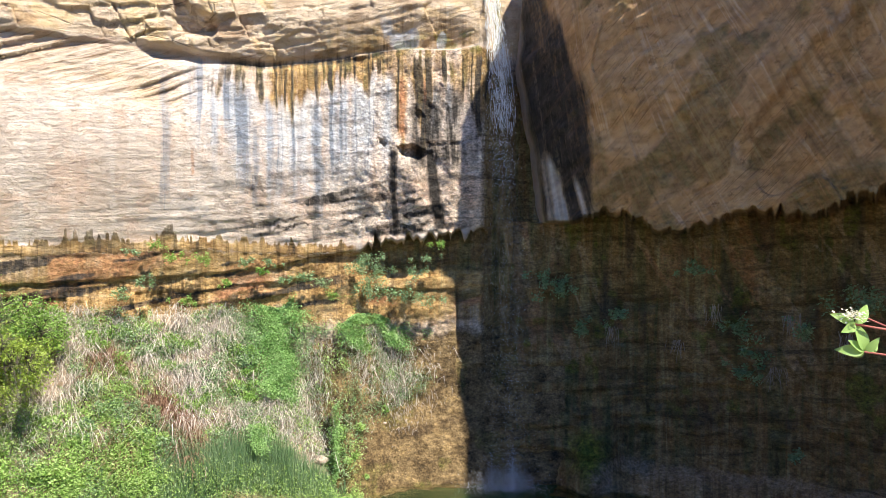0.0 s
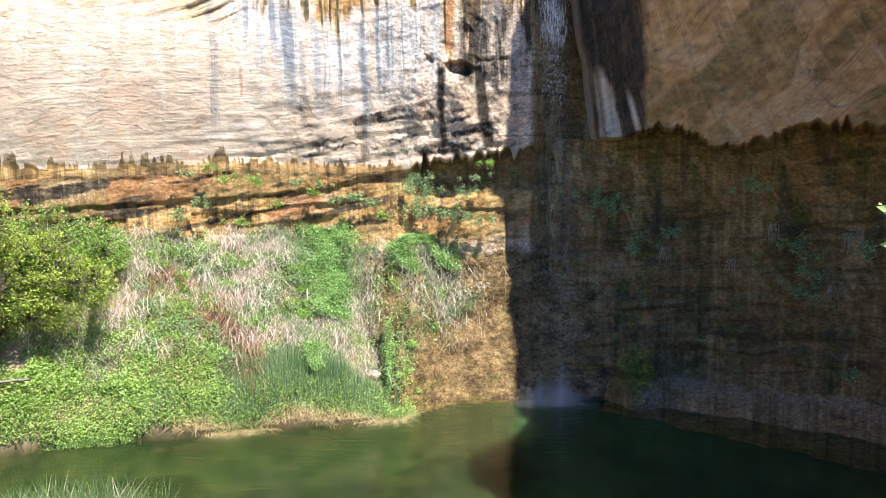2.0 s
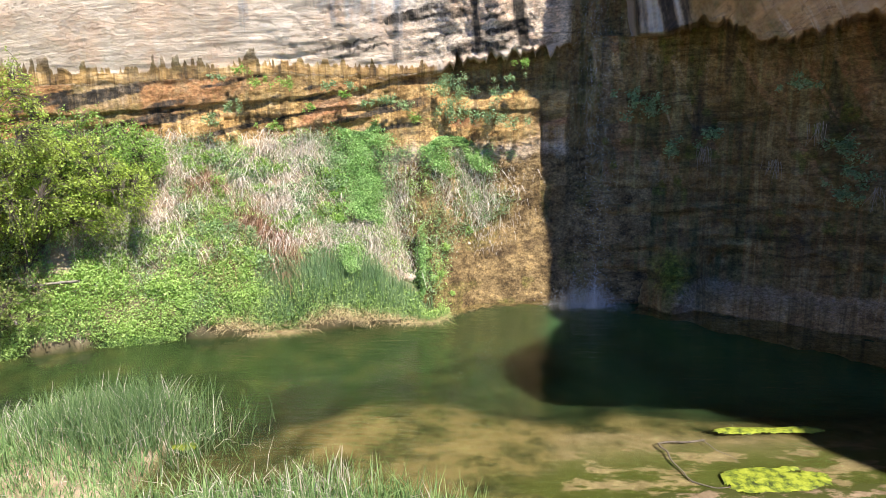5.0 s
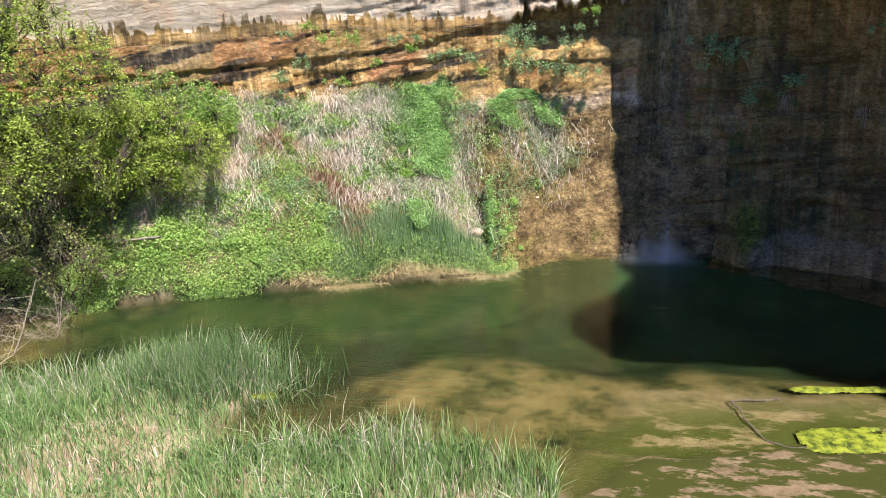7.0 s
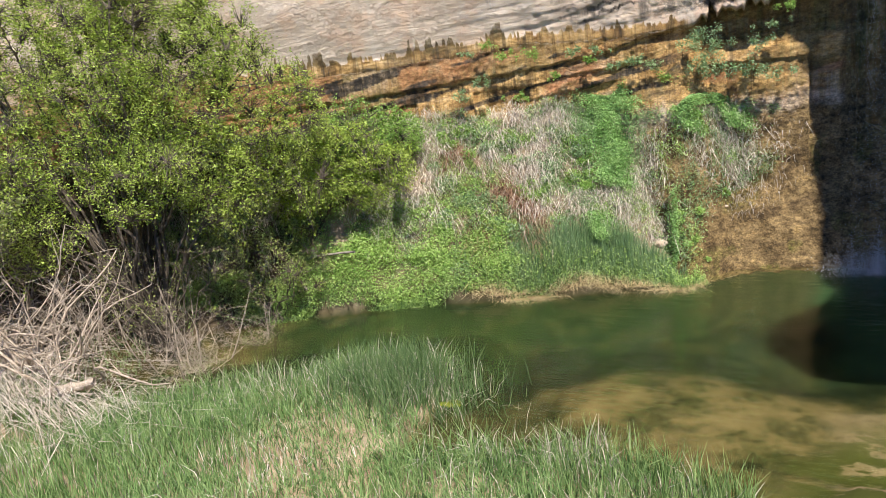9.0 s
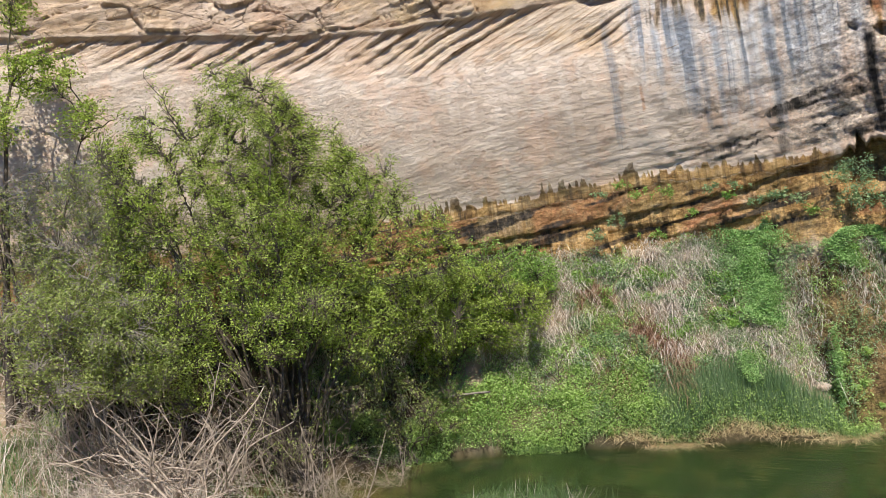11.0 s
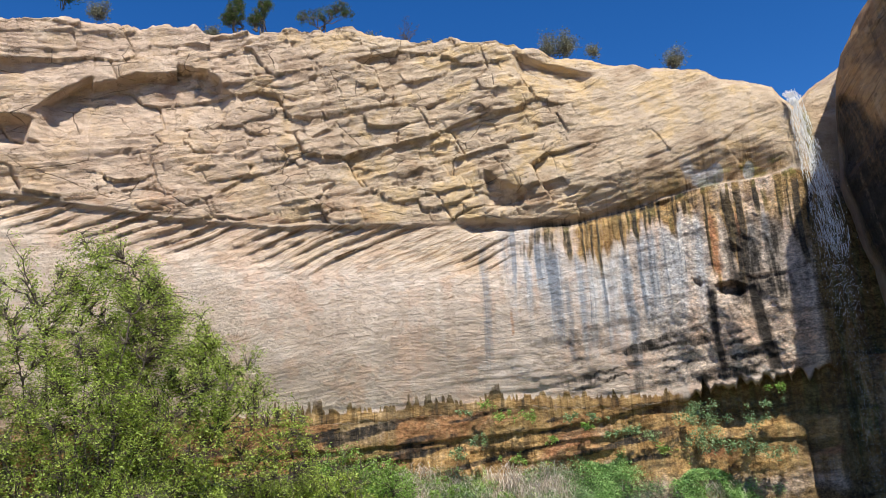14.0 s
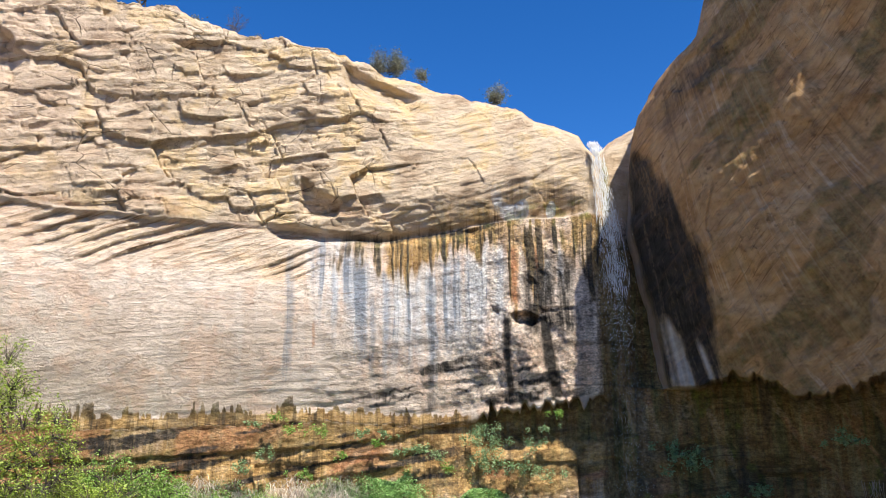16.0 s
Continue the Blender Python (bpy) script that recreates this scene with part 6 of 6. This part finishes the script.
# ================= shore details =================
def alga_mat(x, y, wide, deep, seed):
    r = np.random.default_rng(seed)
    m = Nodes("floating_alga", 0.6, 0.3)
    p = m.place()
    m.colour(m.ramp(m.noise(p, 6, 7, 0.7), [(0.36, (0.03, 0.04, 0.008)), (0.45, (0.10, 0.13, 0.015)), (0.55, (0.22, 0.25, 0.025)), (0.70, (0.30, 0.33, 0.05))]))
    m.relief(m.noise(p, 20, 5), 0.6, 0.03)
    nx, ny = 60, 40
    u, w = np.meshgrid(np.linspace(-1, 1, nx), np.linspace(-1, 1, ny))
    px, py = x + u * wide, y + w * deep + 0.12 * wide * u
    body = 0.85 - np.hypot(u, w) ** 2 * 1.3 + 0.9 * fbm(px * 1.1, py * 2.6, seed * 1.0, 5)
    body = np.where(np.maximum(np.abs(u), np.abs(w)) > 0.97, -1, body)
    z = 0.012 + 0.03 * np.clip(body, -2, 1) + 0.01 * fbm(px * 6, py * 6, 2.0, 3)
    z = np.where(body < 0, -0.06, np.maximum(z, 0.008))
    faces = grid_faces(ny, nx)
    faces = faces[(body.ravel()[faces] > -0.02).all(1)]
    me = mesh_from("alga_mat", np.stack([px, py, np.maximum(z, -0.02)], -1).reshape(-1, 3), faces, m.mat)
    tagged(new("alga_mat", me), "bright yellow-green floating algae at the water edge", "algae", "algae mats")


alga_mat(5.6, 15.6, 1.6, 0.22, 191)
alga_mat(4.9, 13.5, 1.4, 0.55, 192)
alga_mat(-2.9, 23.9, 0.7, 0.16, 193)
alga_mat(-7.4, 13.9, 0.35, 0.22, 194)


def stone(x, y, size, seed, label="rounded weathered stone by the water"):
    r = np.random.default_rng(seed)
    bm = bmesh.new()
    bmesh.ops.create_icosphere(bm, subdivisions=3, radius=1)
    for v in bm.verts:
        k = 1 + 0.25 * noise.noise(v.co * 1.3 + Vector((seed, 0, 0))) + 0.08 * noise.noise(v.co * 4)
        v.co = Vector((v.co.x * 1.3, v.co.y, v.co.z * 0.7)) * k * size
    me = bpy.data.meshes.new("stone")
    bm.to_mesh(me)
    bm.free()
    me.polygons.foreach_set("use_smooth", np.ones(len(me.polygons), bool))
    me.materials.append(ROCK)
    ob = new("stone", me)
    ob.location = on_ground(x, y, -size * 0.25)
    tagged(ob, label, "stone", "stones")


stone(-16.6, 11.5, 0.28, 201)
stone(-2.0, 24.9, 0.06, 202)
stone(-3.95, 23.35, 0.20, 203, "pale cream stone lodged in the bank")


def flowering_twig():
    """A dogwood shrub beside the viewer, of which one twig reaches out."""
    ob = thing("dogwood_shrub", "red-stemmed dogwood with pale flower heads beside the viewpoint", "shrub", (0, 0, 0))
    r = np.random.default_rng(211)
    tip = np.array([0.93, 1.64, 7.83])
    paths = [limb((2.2, 1.0, 5.0), (0.05, 0.05, 1), 2.6, 0.018, r, 0.1, 8, 0.1)]
    paths.append(limb((2.2, 1.1, 7.2), tip + np.array([0.12, 0.02, 0.0]) - np.array([2.2, 1.1, 7.2]), 1.5, 0.006, r, 0.05, 6, 0))
    stem = np.linspace(np.array([1.6, 1.45, 7.72]), tip, 6)
    paths.append((stem, np.linspace(0.004, 0.0025, 6)))
    low = tip + np.array([0.02, 0.0, -0.062])
    paths.append((np.linspace(np.array([1.5, 1.45, 7.7]), low, 6), np.linspace(0.004, 0.0025, 6)))
    part("stem", mesh_from("stem", *tubes(paths, 6), bark("red_stem", (0.20, 0.05, 0.04), (0.42, 0.16, 0.12))), ob)
    leaf_mat = foliage("dogwood_leaf", (0.16, 0.28, 0.06), (0.30, 0.46, 0.12), (0.42, 0.58, 0.22), 0.5, 0.4)
    me = None
    for base, way, size in ((tip, (-0.9, 0.1, 0.5), 0.055), (tip, (0.7, 0.1, 0.8), 0.06), (tip, (-0.5, -0.4, -0.15), 0.05), (low, (-1, 0.0, 0.12), 0.06), (low, (-0.2, -0.1, 1.0), 0.07), (low, (0.9, 0.2, 0.3), 0.05), (low, (-0.7, -0.2, 0.6), 0.045), (low, (0.5, -0.3, 0.55), 0.045), (low, (-0.3, 0.3, -0.3), 0.03)):
        way = np.array(way) / np.linalg.norm(way)
        side = np.cross(way, (0.2, -0.95, 0.25))
        side /= np.linalg.norm(side)
        up = np.cross(side, way)
        t = np.linspace(0, 1, 7)
        wide = 0.42 * np.sin(np.pi * t ** 0.8) ** 0.9 * size * 0.55
        mid = base + way * (t * size)[:, None] - up * (0.25 * size * t ** 2)[:, None]
        v = np.concatenate([mid - side * wide[:, None] + up * wide[:, None] * 0.35, mid, mid + side * wide[:, None] + up * wide[:, None] * 0.35])
        part("leaf", mesh_from("leaf", v, grid_faces(3, 7), leaf_mat), ob)
    n = 130
    at = tip + r.normal(0, 1, (n, 3)) * np.array([0.014, 0.014, 0.006]) + np.array([-0.008, -0.005, 0.022])
    petals = foliage("cream_petal", (0.62, 0.58, 0.42), (0.78, 0.74, 0.58), (0.86, 0.84, 0.72), 0.6, 0.3)
    part("flower_head", mesh_from("flower_head", *leaf_quads(at, 0.007, r, 0.8, 1.1), petals, False), ob, "flat cream flower head")


flowering_twig()


def sunken_branch():
    """A thin dark branch that lies bent in the shallows."""
    ob = thing("sunken_branch", "thin dark bent branch lying in the shallows", "branch", (3.0, 14.8, -0.02))
    for name, pts, thick in (("main_stem", ((0.9, 0.2), (0.4, 0.12), (-0.1, 0.02), (0.0, -0.4), (0.12, -1.0), (0.3, -1.5), (0.8, -1.7), (1.4, -1.5)), 0.028), ("side_twig", ((0.8, 0.2), (1.1, -0.2), (1.4, -0.7)), 0.014)):
        flat = np.array([(x, y, 0.02) for x, y in pts])
        u = np.linspace(0, len(pts) - 1, 4 * len(pts))
        path = np.stack([np.interp(u, np.arange(len(pts)), flat[:, c]) for c in range(3)], 1)
        path[:, :2] += 0.03 * np.stack([np.sin(u * 5), np.cos(u * 4)], 1)
        part(name, mesh_from(name, *tubes([(path, np.linspace(thick, thick * 0.4, len(path)))], 6), BARK), ob)


sunken_branch()
